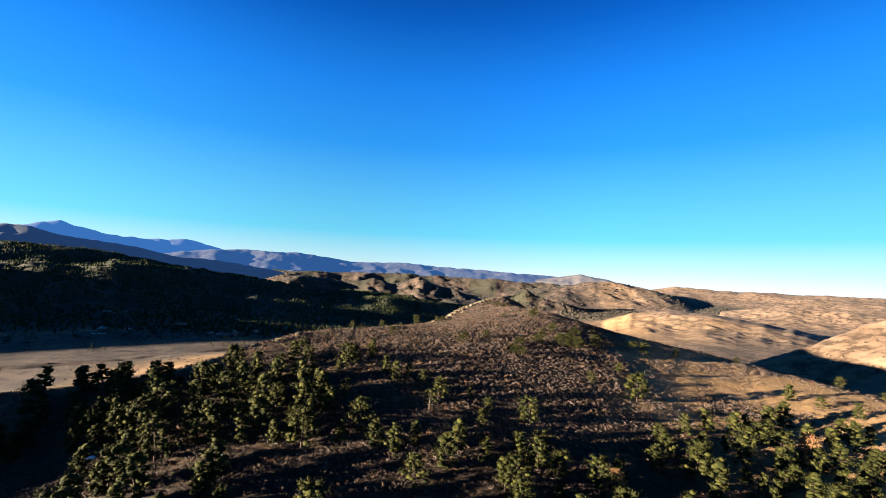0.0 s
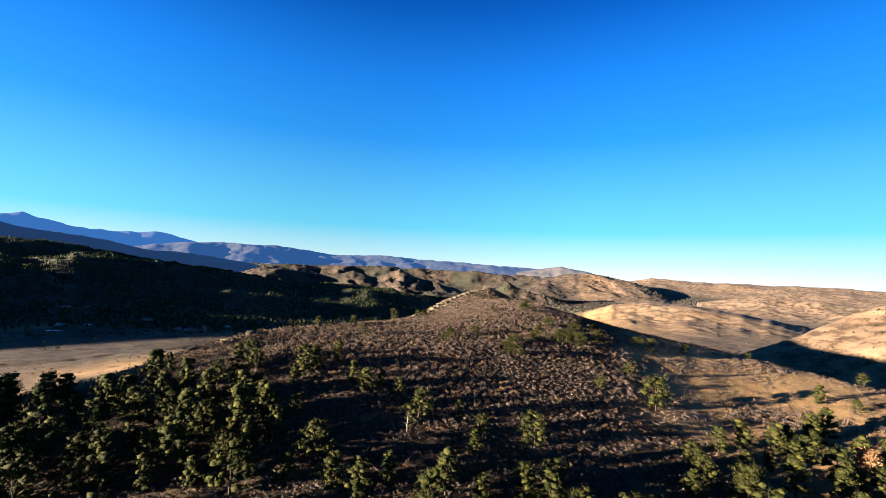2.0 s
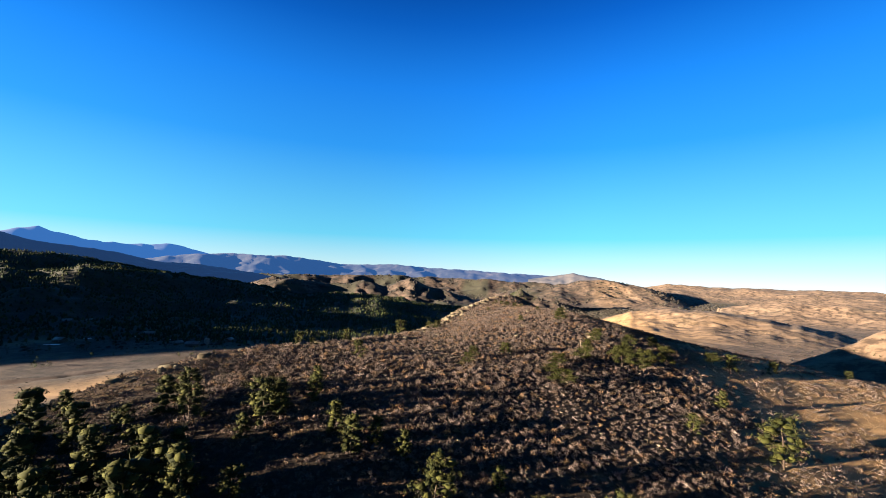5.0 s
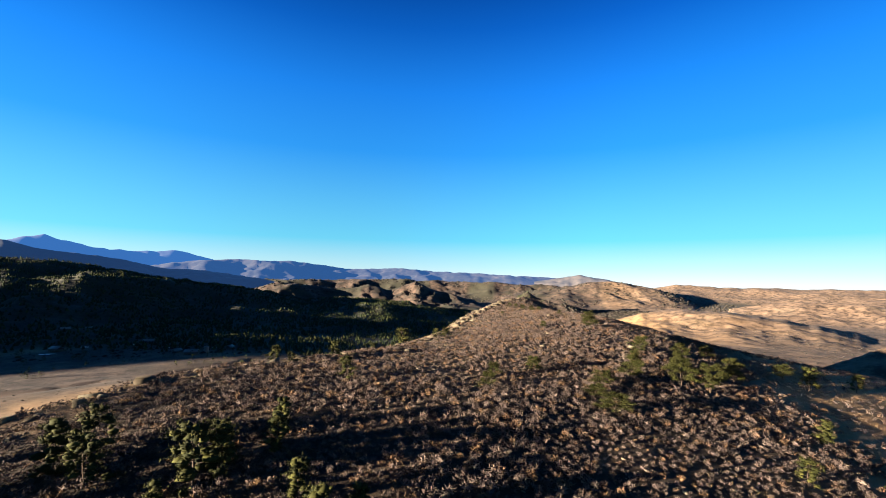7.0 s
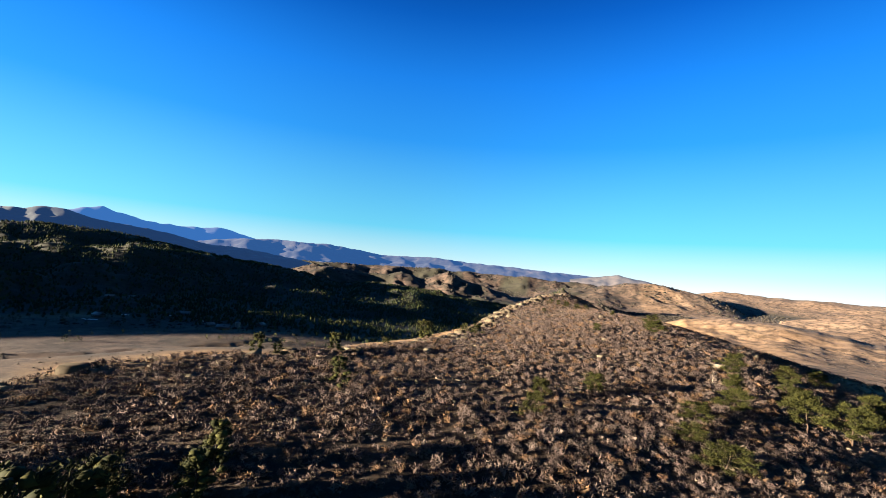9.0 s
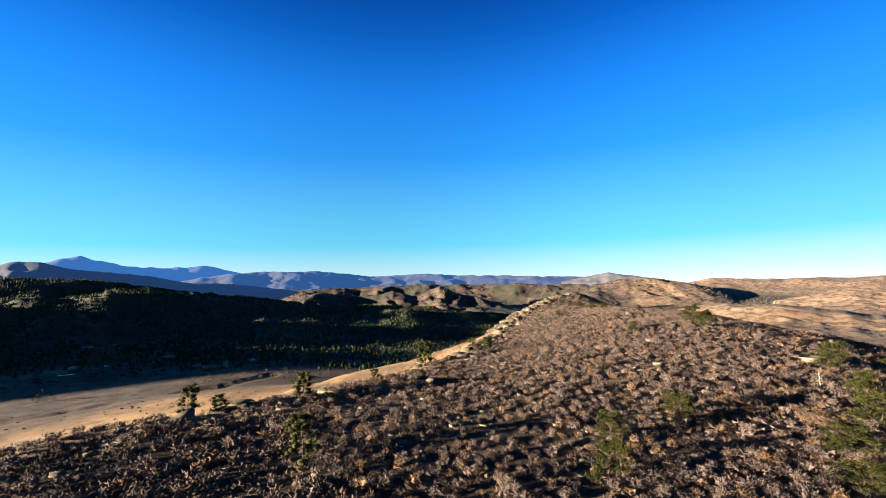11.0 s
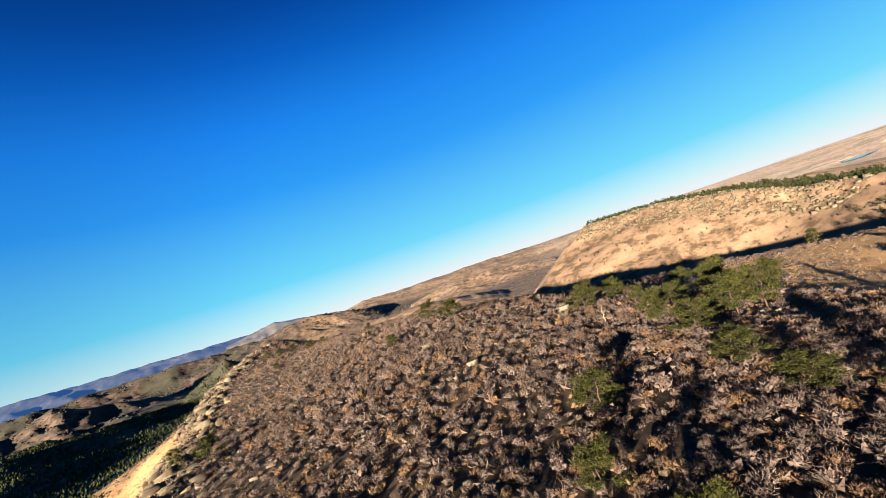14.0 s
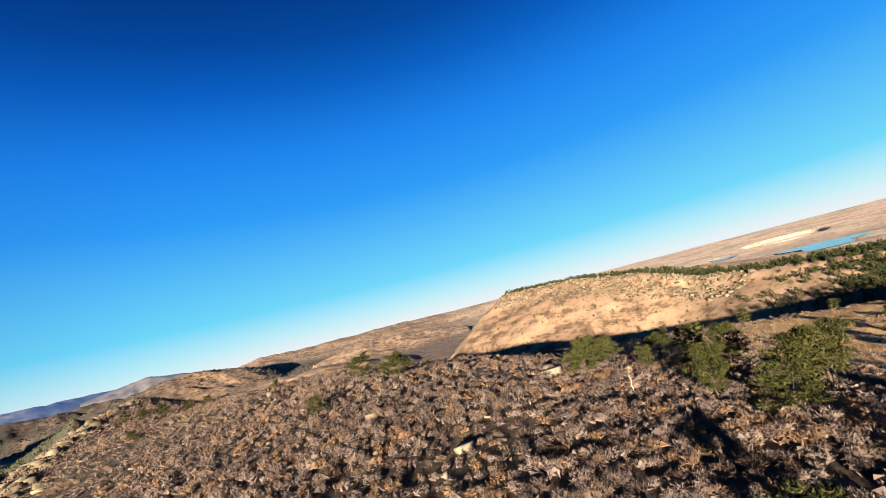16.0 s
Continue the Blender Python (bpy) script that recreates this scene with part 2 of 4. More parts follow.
def cover(x, y):
    """Masks from 0 to 1: conifer wood with one painted shaded flank, dry shrub land with painted meadow shade, red
    rock, fields.
    """
    r, az = np.hypot(x - OX, y - OY), np.degrees(np.arctan2(x - OX, y - OY))
    n = fbm(x, y, r * 0.08 + 20, 4, 91)
    edge = np.interp(az, (-60, -45, -36, -29, -16, 0), (860, 820, 765, 705, 650, 640))
    wood = smooth(0, 70, r - edge + 110 * n) * (1 - smooth(11, 16, az + 6 * n)) * (1 - smooth(1950, 2100, r + 200 * n))
    wood = np.maximum(wood, 0.9 * smooth(2250, 2600, r) * (1 - smooth(12, 18, az + 14 * n)) * smooth(-0.05, 0.12, n + 0.06 * np.sin(r / 90)))
    # shaded flank of the east hill, painted with the dark wood floor, treeless
    wood = np.maximum(wood, 0.85 * smooth(2500, 2700, r) * smooth(25, 29, az + 4 * n) * (1 - smooth(34, 37, az)) * (1 - smooth(3000, 3200, r)))
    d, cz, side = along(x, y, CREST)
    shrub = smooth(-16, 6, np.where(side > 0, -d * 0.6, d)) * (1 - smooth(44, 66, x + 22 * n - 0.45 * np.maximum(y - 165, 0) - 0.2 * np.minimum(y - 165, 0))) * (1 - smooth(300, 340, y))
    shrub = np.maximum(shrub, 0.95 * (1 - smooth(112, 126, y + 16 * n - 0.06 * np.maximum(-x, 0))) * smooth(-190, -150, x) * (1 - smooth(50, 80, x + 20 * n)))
    wood = np.maximum(wood, 0.8 * smooth(1250, 1500, r) * (1 - smooth(2300, 2500, r)) * smooth(-40, -30, az) * (1 - smooth(11, 15, az + 5 * n)) * smooth(-0.10, 0.04, fbm(x, y, 160, 4, 92)))
    meadow = smooth(-14, -4, -az) * smooth(200, 260, r) * (1 - smooth(760, 840, r))
    # last term paints the shaded far strip of the meadow as dark ground
    shrub = np.maximum(shrub, meadow * np.clip(0.3 + 1.2 * fbm(x * 0.55, y, 60, 4, 93) + 0.2 * (1 - smooth(-400, -290, x)) + 0.5 * smooth(480, 600, r), 0, 0.9))
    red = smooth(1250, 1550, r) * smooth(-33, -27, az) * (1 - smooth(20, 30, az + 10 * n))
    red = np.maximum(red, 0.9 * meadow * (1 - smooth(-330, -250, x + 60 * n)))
    field = smooth(700, 1300, r + 300 * n) * smooth(17, 27, az + 6 * n)
    field = np.maximum(field, 0.85 * smooth(235, 270, x) * smooth(25, 35, az))
    plain = smooth(1300, 1700, r) * smooth(48, 60, az + 8 * n)
    return wood, shrub, red, field, plain


# ---------------------------------------------------------------- materials
def material(name, rough=0.9):
    m = bpy.data.materials.new(name)
    m.use_nodes = True
    nt = m.node_tree
    b = nt.nodes["Principled BSDF"]
    b.inputs["Roughness"].default_value = rough
    b.inputs["Specular IOR Level"].default_value = 0.2
    return m, nt, b


def node(nt, kind, **values):
    n = nt.nodes.new(kind)
    for k, v in values.items():
        n.inputs[k.replace("_", " ")].default_value = v
    return n


def tex(nt, scale, detail=6.0, rough=0.6, coord=None):
    n = node(nt, "ShaderNodeTexNoise", Scale=scale, Detail=detail, Roughness=rough)
    if coord is not None:
        nt.links.new(coord, n.inputs["Vector"])
    return n.outputs["Fac"]


def ramp(nt, fac, stops):
    n = nt.nodes.new("ShaderNodeValToRGB")
    while len(n.color_ramp.elements) < len(stops):
        n.color_ramp.elements.new(0.5)
    for el, (p, c) in zip(n.color_ramp.elements, stops):
        el.position, el.color = p, (*c, 1)
    nt.links.new(fac, n.inputs["Fac"])
    return n.outputs["Color"]


def blend(nt, fac, a, b, mode="MIX"):
    n = nt.nodes.new("ShaderNodeMix")
    n.data_type, n.blend_type = "RGBA", mode
    for sock, v in ((n.inputs[0], fac), (n.inputs[6], a), (n.inputs[7], b)):
        if isinstance(v, bpy.types.NodeSocket):
            nt.links.new(v, sock)
        else:
            sock.default_value = v if isinstance(v, float) else (*v, 1)
    return n.outputs[2]


def bump(nt, b, height, strength, distance):
    n = node(nt, "ShaderNodeBump", Strength=strength, Distance=distance)
    nt.links.new(height, n.inputs["Height"])
    nt.links.new(n.outputs[0], b.inputs["Normal"])


def position(nt):
    return nt.nodes.new("ShaderNodeNewGeometry").outputs["Position"]


def ground_material():
    m, nt, b = material("dry_ground", 0.95)
    p = position(nt)
    at = nt.nodes.new("ShaderNodeAttribute")
    at.attribute_name = "cover"
    sp = nt.nodes.new("ShaderNodeSeparateColor")
    nt.links.new(at.outputs["Color"], sp.inputs[0])
    pl = nt.nodes.new("ShaderNodeAttribute")
    pl.attribute_name = "plain"
    fine, mid, big = tex(nt, 1.7, 8, 0.7, p), tex(nt, 0.12, 6, 0.6, p), tex(nt, 0.012, 6, 0.6, p)
    clump = tex(nt, 0.05, 9, 0.75, p)
    grass = ramp(nt, mid, [(0.3, (0.212, 0.120, 0.051)), (0.5, (0.277, 0.173, 0.084)), (0.7, (0.341, 0.219, 0.114))])
    grass = blend(nt, 0.5, grass, ramp(nt, big, [(0.35, (0.181, 0.102, 0.042)), (0.65, (0.304, 0.189, 0.087))]))
    grass = blend(nt, 0.6, grass, ramp(nt, fine, [(0.3, (0.45, 0.42, 0.38)), (0.7, (1.0, 1.0, 1.0))]), "MULTIPLY")
    grass = blend(nt, 0.85, grass, ramp(nt, clump, [(0.36, (0.34, 0.31, 0.28)), (0.46, (0.8, 0.78, 0.75)), (0.6, (1.0, 1.0, 1.0))]), "MULTIPLY")
    # brown earth, darkened in its colour for the shade between the shrubs
    shaded_soil = ramp(nt, fine, [(0.3, (0.0054, 0.0036, 0.0024)), (0.5, (0.0168, 0.0105, 0.0060)), (0.72, (0.0480, 0.0300, 0.0150))])
    shaded_soil = blend(nt, ramp(nt, mid, [(0.56, (0, 0, 0)), (0.74, (1, 1, 1))]), shaded_soil, blend(nt, 0.75, grass, (0.05, 0.030, 0.015)))
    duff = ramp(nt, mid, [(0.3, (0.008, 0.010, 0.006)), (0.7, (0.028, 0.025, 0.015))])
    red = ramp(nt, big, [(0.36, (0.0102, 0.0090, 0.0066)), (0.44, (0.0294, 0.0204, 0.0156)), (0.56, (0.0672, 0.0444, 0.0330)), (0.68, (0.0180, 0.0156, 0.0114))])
    field = ramp(nt, big, [(0.3, (0.0685, 0.0454, 0.0322)), (0.45, (0.1303, 0.0860, 0.0585)), (0.55, (0.1550, 0.1048, 0.0716)), (0.7, (0.0865, 0.0633, 0.0439))])
    dots = ramp(nt, clump, [(0.43, (0.16, 0.155, 0.15)), (0.50, (0.72, 0.71, 0.69)), (0.62, (1.0, 1.0, 1.0))])
    red, field = blend(nt, 0.9, red, dots, "MULTIPLY"), blend(nt, 0.95, field, dots, "MULTIPLY")
    plots = node(nt, "ShaderNodeTexVoronoi", Scale=0.008, Randomness=0.8)
    plots.distance = "CHEBYCHEV"
    nt.links.new(p, plots.inputs["Vector"])
    tone = nt.nodes.new("ShaderNodeSeparateColor")
    nt.links.new(plots.outputs["Color"], tone.inputs[0])
    # plot colours, paled to stand in for the haze over the plain
    farm = ramp(nt, tone.outputs[0], [(0.0, (0.1950, 0.1417, 0.1027)), (0.3, (0.3900, 0.2821, 0.2054)), (0.6, (0.3315, 0.2444, 0.1859)), (0.8, (0.2145, 0.1859, 0.1456)), (1.0, (0.4485, 0.3406, 0.2444))])
    farm = blend(nt, 0.6, farm, dots, "MULTIPLY")
    c = blend(nt, sp.outputs[1], grass, shaded_soil)
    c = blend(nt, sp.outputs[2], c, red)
    c = blend(nt, at.outputs["Alpha"], c, field)
    c = blend(nt, pl.outputs["Fac"], c, farm)
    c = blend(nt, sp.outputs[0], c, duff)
    nt.links.new(c, b.inputs["Base Color"])
    bump(nt, b, fine, 0.6, 0.35)
    return m


def mesh_of(name, verts, faces, mat, smooth_faces=False):
    me = bpy.data.meshes.new(name)
    me.from_pydata([tuple(v) for v in verts], [], [tuple(f) for f in faces]) if not isinstance(verts, np.ndarray) else from_arrays(me, verts, faces)
    for one in (mat if isinstance(mat, (list, tuple)) else [mat]):
        me.materials.append(one)
    if smooth_faces:
        me.polygons.foreach_set("use_smooth", np.ones(len(me.polygons), bool))
    return me


def from_arrays(me, verts, faces):
    faces = np.asarray(faces)
    n, k = faces.shape
    me.vertices.add(len(verts))
    me.vertices.foreach_set("co", np.ascontiguousarray(verts, dtype=np.float32).ravel())
    me.loops.add(n * k)
    me.loops.foreach_set("vertex_index", faces.astype(np.int32).ravel())
    me.polygons.add(n)
    me.polygons.foreach_set("loop_start", np.arange(0, n * k, k, dtype=np.int32))
    me.update(calc_edges=True)


# ---------------------------------------------------------------- ground
CX, CY = 10.0, 120.0


def build_ground():
    fine = np.arange(-62, 112, 0.25)
    rest = np.arange(118, 298, 3.0)
    ang = np.radians(np.concatenate([fine, rest]))
    rad = np.concatenate([np.linspace(0.02, 60, 50, endpoint=False), np.geomspace(60, 700, 150, endpoint=False), np.geomspace(700, 3400, 250, endpoint=False), np.geomspace(3400, 4960, 30)])
    A, R = np.meshgrid(ang, rad)
    X, Y = CX + R * np.sin(A), CY + R * np.cos(A)
    Z = ground_z(X, Y)
    n, k = R.shape
    verts = np.stack([X, Y, Z], -1).reshape(-1, 3)
    i, j = np.meshgrid(np.arange(n - 1), np.arange(k), indexing="ij")
    j2 = (j + 1) % k
    quads = np.stack([i * k + j, i * k + j2, (i + 1) * k + j2, (i + 1) * k + j], -1).reshape(-1, 4)[:, ::-1]
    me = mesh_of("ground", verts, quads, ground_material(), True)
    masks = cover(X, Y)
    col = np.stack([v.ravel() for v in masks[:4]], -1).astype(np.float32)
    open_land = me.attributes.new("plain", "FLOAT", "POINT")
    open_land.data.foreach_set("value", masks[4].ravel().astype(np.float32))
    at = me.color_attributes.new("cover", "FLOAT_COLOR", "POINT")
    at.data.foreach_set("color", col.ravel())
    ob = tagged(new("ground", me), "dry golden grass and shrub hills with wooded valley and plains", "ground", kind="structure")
    return ob


build_ground()


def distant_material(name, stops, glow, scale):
    """Hazy distance: dull slopes, with the blue haze of the air before them painted on as emission."""
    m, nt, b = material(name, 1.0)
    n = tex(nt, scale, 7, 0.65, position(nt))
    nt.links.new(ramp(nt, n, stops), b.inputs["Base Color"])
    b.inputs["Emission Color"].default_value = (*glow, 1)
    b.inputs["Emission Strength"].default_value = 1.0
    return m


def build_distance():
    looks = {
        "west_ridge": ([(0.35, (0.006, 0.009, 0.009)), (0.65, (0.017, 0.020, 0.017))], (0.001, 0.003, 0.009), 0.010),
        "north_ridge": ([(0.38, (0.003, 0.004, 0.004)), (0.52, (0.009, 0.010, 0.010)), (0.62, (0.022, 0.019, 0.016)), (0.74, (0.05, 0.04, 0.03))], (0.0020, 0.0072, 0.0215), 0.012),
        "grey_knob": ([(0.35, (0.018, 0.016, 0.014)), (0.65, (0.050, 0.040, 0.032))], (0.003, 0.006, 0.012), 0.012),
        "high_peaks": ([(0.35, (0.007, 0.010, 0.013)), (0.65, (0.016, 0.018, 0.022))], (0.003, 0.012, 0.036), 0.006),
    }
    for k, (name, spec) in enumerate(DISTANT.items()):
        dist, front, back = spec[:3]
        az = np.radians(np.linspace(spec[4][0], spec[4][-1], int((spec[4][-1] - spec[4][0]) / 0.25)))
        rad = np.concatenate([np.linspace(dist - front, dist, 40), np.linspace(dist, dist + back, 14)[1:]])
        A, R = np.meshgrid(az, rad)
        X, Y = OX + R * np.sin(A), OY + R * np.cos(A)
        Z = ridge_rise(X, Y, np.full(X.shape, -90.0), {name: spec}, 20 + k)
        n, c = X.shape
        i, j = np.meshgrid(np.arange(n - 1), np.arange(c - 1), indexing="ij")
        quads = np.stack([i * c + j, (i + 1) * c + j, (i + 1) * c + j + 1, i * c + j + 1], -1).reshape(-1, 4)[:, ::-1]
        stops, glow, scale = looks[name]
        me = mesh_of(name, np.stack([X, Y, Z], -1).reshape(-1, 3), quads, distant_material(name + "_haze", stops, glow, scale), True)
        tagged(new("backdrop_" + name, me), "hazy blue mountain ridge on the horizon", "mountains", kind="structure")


build_distance()


# ---------------------------------------------------------------- scatter and plant helpers
rng = np.random.default_rng(7)


def stamp(template, places, sizes, turns=None, tilt=0.0, stretch=None):
    """Copies of one (verts, triangles) template joined into one pair of arrays."""
    v, f = template
    n = len(places)
    turns = rng.uniform(0, 6.283, n) if turns is None else turns
    c, s = np.cos(turns)[:, None], np.sin(turns)[:, None]
    sx = np.asarray(sizes, float).reshape(n, -1)
    if sx.shape[1] == 1:
        sx = np.repeat(sx, 3, 1)
    w = v[None] * sx[:, None, :]
    x = w[..., 0] * c - w[..., 1] * s
    y = w[..., 0] * s + w[..., 1] * c
    z = w[..., 2]
    if tilt:
        kx, ky = rng.normal(0, tilt, n)[:, None], rng.normal(0, tilt, n)[:, None]
        z = z + x * kx + y * ky
    out = np.stack([x, y, z], -1) + np.asarray(places)[:, None, :]
    faces = f[None] + (np.arange(n) * len(v))[:, None, None]
    return out.reshape(-1, 3), faces.reshape(-1, f.shape[1]), len(v)


def stuff(name, pieces, mat, label, category, tints=None):
    verts, faces, base, tint = [], [], 0, []
    for k, (v, f, per) in enumerate(pieces):
        verts.append(v)
        faces.append(f + base)
        base += len(v)
        t = rng.uniform(0, 1, len(v) // per)
        tint.append(np.repeat(t, per))
    me = mesh_of(name, np.concatenate(verts), np.concatenate(faces), mat)
    t = np.concatenate(tint)
    at = me.attributes.new("tint", "FLOAT", "POINT")
    at.data.foreach_set("value", t.astype(np.float32))
    return tagged(new(name, me), label, category, kind="stuff")


def on_ground(x, y, sink=0.1):
    return np.stack([x, y, ground_z(x, y) - sink], -1)


def scattered(x0, x1, y0, y1, step, chance):
    """A jittered lattice of places kept with the given chance (an array function of x, y)."""
    gx, gy = np.meshgrid(np.arange(x0, x1, step), np.arange(y0, y1, step))
    x = gx.ravel() + rng.uniform(-0.5, 0.5, gx.size) * step
    y = gy.ravel() + rng.uniform(-0.5, 0.5, gx.size) * step
    keep = rng.uniform(0, 1, x.size) < chance(x, y)
    return x[keep], y[keep]


def polar(az0, az1, r0, r1, n):
    az, r = np.radians(rng.uniform(az0, az1, n)), np.sqrt(rng.uniform(r0 * r0, r1 * r1, n))
    return OX + r * np.sin(az), OY + r * np.cos(az)


def blades(n, spread, low, high, width, lean=0.5, seed=0):
    """Thin upright triangles that fan out of one foot: a tuft of grass."""
    g = np.random.default_rng(seed)
    verts, faces = [], []
    for k in range(n):
        a, r = g.uniform(0, 6.283), spread * math.sqrt(g.uniform(0, 1)) * 0.5
        h = g.uniform(low, high)
        foot = np.array([math.cos(a) * r, math.sin(a) * r, 0.0])
        b, out = a + g.normal(0, 0.5), lean * g.uniform(0.2, 1.0) * h
        tip = foot + np.array([math.cos(b) * out, math.sin(b) * out, h])
        t = g.uniform(0, 6.283)
        w = np.array([math.cos(t), math.sin(t), 0]) * width * g.uniform(0.6, 1.4)
        i = len(verts)
        verts += [foot - w * 0.5, foot + w * 0.5, tip]
        faces.append((i, i + 1, i + 2))
    return np.array(verts), np.array(faces)


def twigs(n, length, width, seed=0, lobes_of=6):
    """A bare shrub about 1 wide and 0.7 high: rounded lobes, each a shell of fine short twigs that point mostly outwards."""
    g = np.random.default_rng(seed)
    lobes = []
    for k in range(lobes_of):
        a, r = 6.283 * k / lobes_of + g.normal(0, 0.4), g.uniform(0.05, 0.32)
        lobes.append((np.array([math.cos(a) * r, math.sin(a) * r, g.uniform(0.14, 0.34)]), g.uniform(0.17, 0.27)))
    verts, faces = [], []
    for k in range(4 * lobes_of):      # the dense stems within
        c, r = lobes[k % lobes_of]
        c = c + g.normal(0, 0.3 * r, 3) - np.array([0, 0, 0.06])
        i = len(verts)
        verts += [c + g.normal(0, 0.42 * r, 3) for _ in range(3)]
        faces.append((i, i + 1, i + 2))
    for k in range(n):
        c, r = lobes[k % lobes_of]
        d = g.normal(0, 1, 3)
        d[2] = abs(d[2]) * 1.1 - 0.2
        d /= np.linalg.norm(d)
        foot = c + d * r * g.uniform(0.45, 1.0)
        way = d * 0.8 + g.normal(0, 0.5, 3) + np.array([0, 0, 0.25])
        tip = foot + way / np.linalg.norm(way) * length * g.uniform(0.6, 1.4)
        side = np.cross(tip - foot, g.normal(0, 1, 3))
        side = side / (np.linalg.norm(side) + 1e-9) * width * g.uniform(0.6, 1.4)
        i = len(verts)
        verts += [foot - side, foot + side, tip]
        faces.append((i, i + 1, i + 2))
    return np.array(verts), np.array(faces)


def ico(level=1):
    bm = bmesh.new()
    bmesh.ops.create_icosphere(bm, subdivisions=level, radius=1.0)
    v = np.array([x.co for x in bm.verts])
    f = np.array([[x.index for x in p.verts] for p in bm.faces])
    bm.free()
    return v, f


def ball(seed, flat=0.7):
    """A lumpy clump for bushes far off."""
    g = np.random.default_rng(seed)
    v, f = ico(1)
    return v * (1 + g.normal(0, 0.16, (len(v), 1))) * np.array([1.0, g.uniform(0.7, 1.0), flat]), f


def stone(seed, rings=2, flat=0.55):
    """An angular slab of bedded sandstone: an uneven broken prism with straight sides and a tilted top."""
    g = np.random.default_rng(seed)
    n = int(g.integers(4, 7))
    ang = np.arange(n) * 6.283 / n + g.normal(0, 0.28, n)
    rad = g.uniform(0.65, 1.2, n)
    kx, ky = g.normal(0, 0.12, 2)
    levels = [-0.5] + [0.1 + 0.9 * k / rings for k in range(rings + 1)]
    verts, faces = [], []
    for k, z in enumerate(levels):
        r = rad * (1.04 - 0.06 * k / rings) * (g.uniform(0.9, 1.08, n) if k % 2 else 1.0)
        for q in range(n):
            x, y = math.cos(ang[q]) * r[q] * 1.3, math.sin(ang[q]) * r[q] * 0.8
            verts.append((x, y, (z + g.normal(0, 0.04)) * flat + (kx * x + ky * y if z > 0 else 0)))
    for k in range(len(levels) - 1):
        for q in range(n):
            a, b = k * n + q, k * n + (q + 1) % n
            faces += [(a, b, b + n), (a, b + n, a + n)]
    top = (len(levels) - 1) * n
    verts.append(tuple(np.mean(verts[top:], 0)))
    faces += [(top + q, top + (q + 1) % n, top + n) for q in range(n)]
    return np.array(verts), np.array(faces)


def far_conifer(seed, rings=2, sides=6):
    """A pine far off: a ragged, rounded crown of two tiers."""
    g = np.random.default_rng(seed)
    verts, faces = [], []
    for k, (z, r, top) in enumerate(((0.1, 0.36, 0.8), (0.42, 0.27, 1.0))[:rings]):
        i = len(verts)
        for s in range(sides):
            a = 6.283 * s / sides + g.normal(0, 0.2)
            q = r * g.uniform(0.6, 1.25)
            verts.append((math.cos(a) * q, math.sin(a) * q, z + g.normal(0, 0.07)))
        verts.append((g.normal(0, 0.06), g.normal(0, 0.06), top))
        faces += [(i + s, i + (s + 1) % sides, i + sides) for s in range(sides)]
    return np.array(verts), np.array(faces)


def clump_tree(seed, n=60, wide=0.42):
    """A pine for the middle distance: short trunk and a ragged crown of leaf clumps."""
    g = np.random.default_rng(seed)
    verts, faces = [], []
    for k in range(3):
        a, b = 2.094 * k, 2.094 * (k + 1)
        i = len(verts)
        verts += [(0.03 * math.cos(a), 0.03 * math.sin(a), 0), (0.03 * math.cos(b), 0.03 * math.sin(b), 0), (0, 0, 0.9)]
        faces.append((i, i + 1, i + 2))
    for k in range(n):
        h = g.uniform(0.2, 1.0)
        r = wide * (1.05 - h) ** 0.6 * math.sqrt(g.uniform(0.1, 1))
        a = g.uniform(0, 6.283)
        c = np.array([r * math.cos(a), r * math.sin(a), h])
        i = len(verts)
        verts += [c + g.normal(0, 0.075, 3) for _ in range(3)]
        faces.append((i, i + 1, i + 2))
    return np.array(verts), np.array(faces)


def tint_material(name, stops, rough=0.9, noise_scale=3.0, by_island=False, mottle=0.5, relief=0.0):
    """Colour by the plant's own tint, broken up by a grain."""
    m, nt, b = material(name, rough)
    if by_island:
        fac = nt.nodes.new("ShaderNodeNewGeometry").outputs["Random Per Island"]
    else:
        at = nt.nodes.new("ShaderNodeAttribute")
        at.attribute_name = "tint"
        fac = at.outputs["Fac"]
    b.inputs["Specular IOR Level"].default_value = 0.05
    c = ramp(nt, fac, stops)
    grain = tex(nt, noise_scale, 5, 0.65, position(nt))
    c = blend(nt, mottle, c, ramp(nt, grain, [(0.3, (0.35, 0.35, 0.35)), (0.7, (1.25, 1.22, 1.18))]), "MULTIPLY")
    nt.links.new(c, b.inputs["Base Color"])
    if relief:
        bump(nt, b, grain, 0.7, relief)
    return m


MAT_SHRUB = tint_material("bare_twigs", [(0.0, (0.0319, 0.0230, 0.0199)), (0.35, (0.0532, 0.0400, 0.0350)), (0.7, (0.0788, 0.0600, 0.0520)), (0.85, (0.0681, 0.0430, 0.0284)), (1.0, (0.0851, 0.0520, 0.0284))], 0.85, 2.0)
MAT_TUFT = tint_material("dry_grass", [(0.0, (0.070, 0.046, 0.021)), (0.5, (0.100, 0.069, 0.033)), (1.0, (0.130, 0.095, 0.050))], 0.9, 2.0)
MAT_NEEDLE = tint_material("pine_needles", [(0.0, (0.006, 0.0075, 0.002)), (0.5, (0.014, 0.0150, 0.0038)), (1.0, (0.029, 0.0285, 0.007))], 0.8, 4.0, True, 0.35)
MAT_DEAD = tint_material("dead_needles", [(0.0, (0.112, 0.056, 0.028)), (1.0, (0.196, 0.112, 0.056))], 0.8, 4.0, True, 0.35)
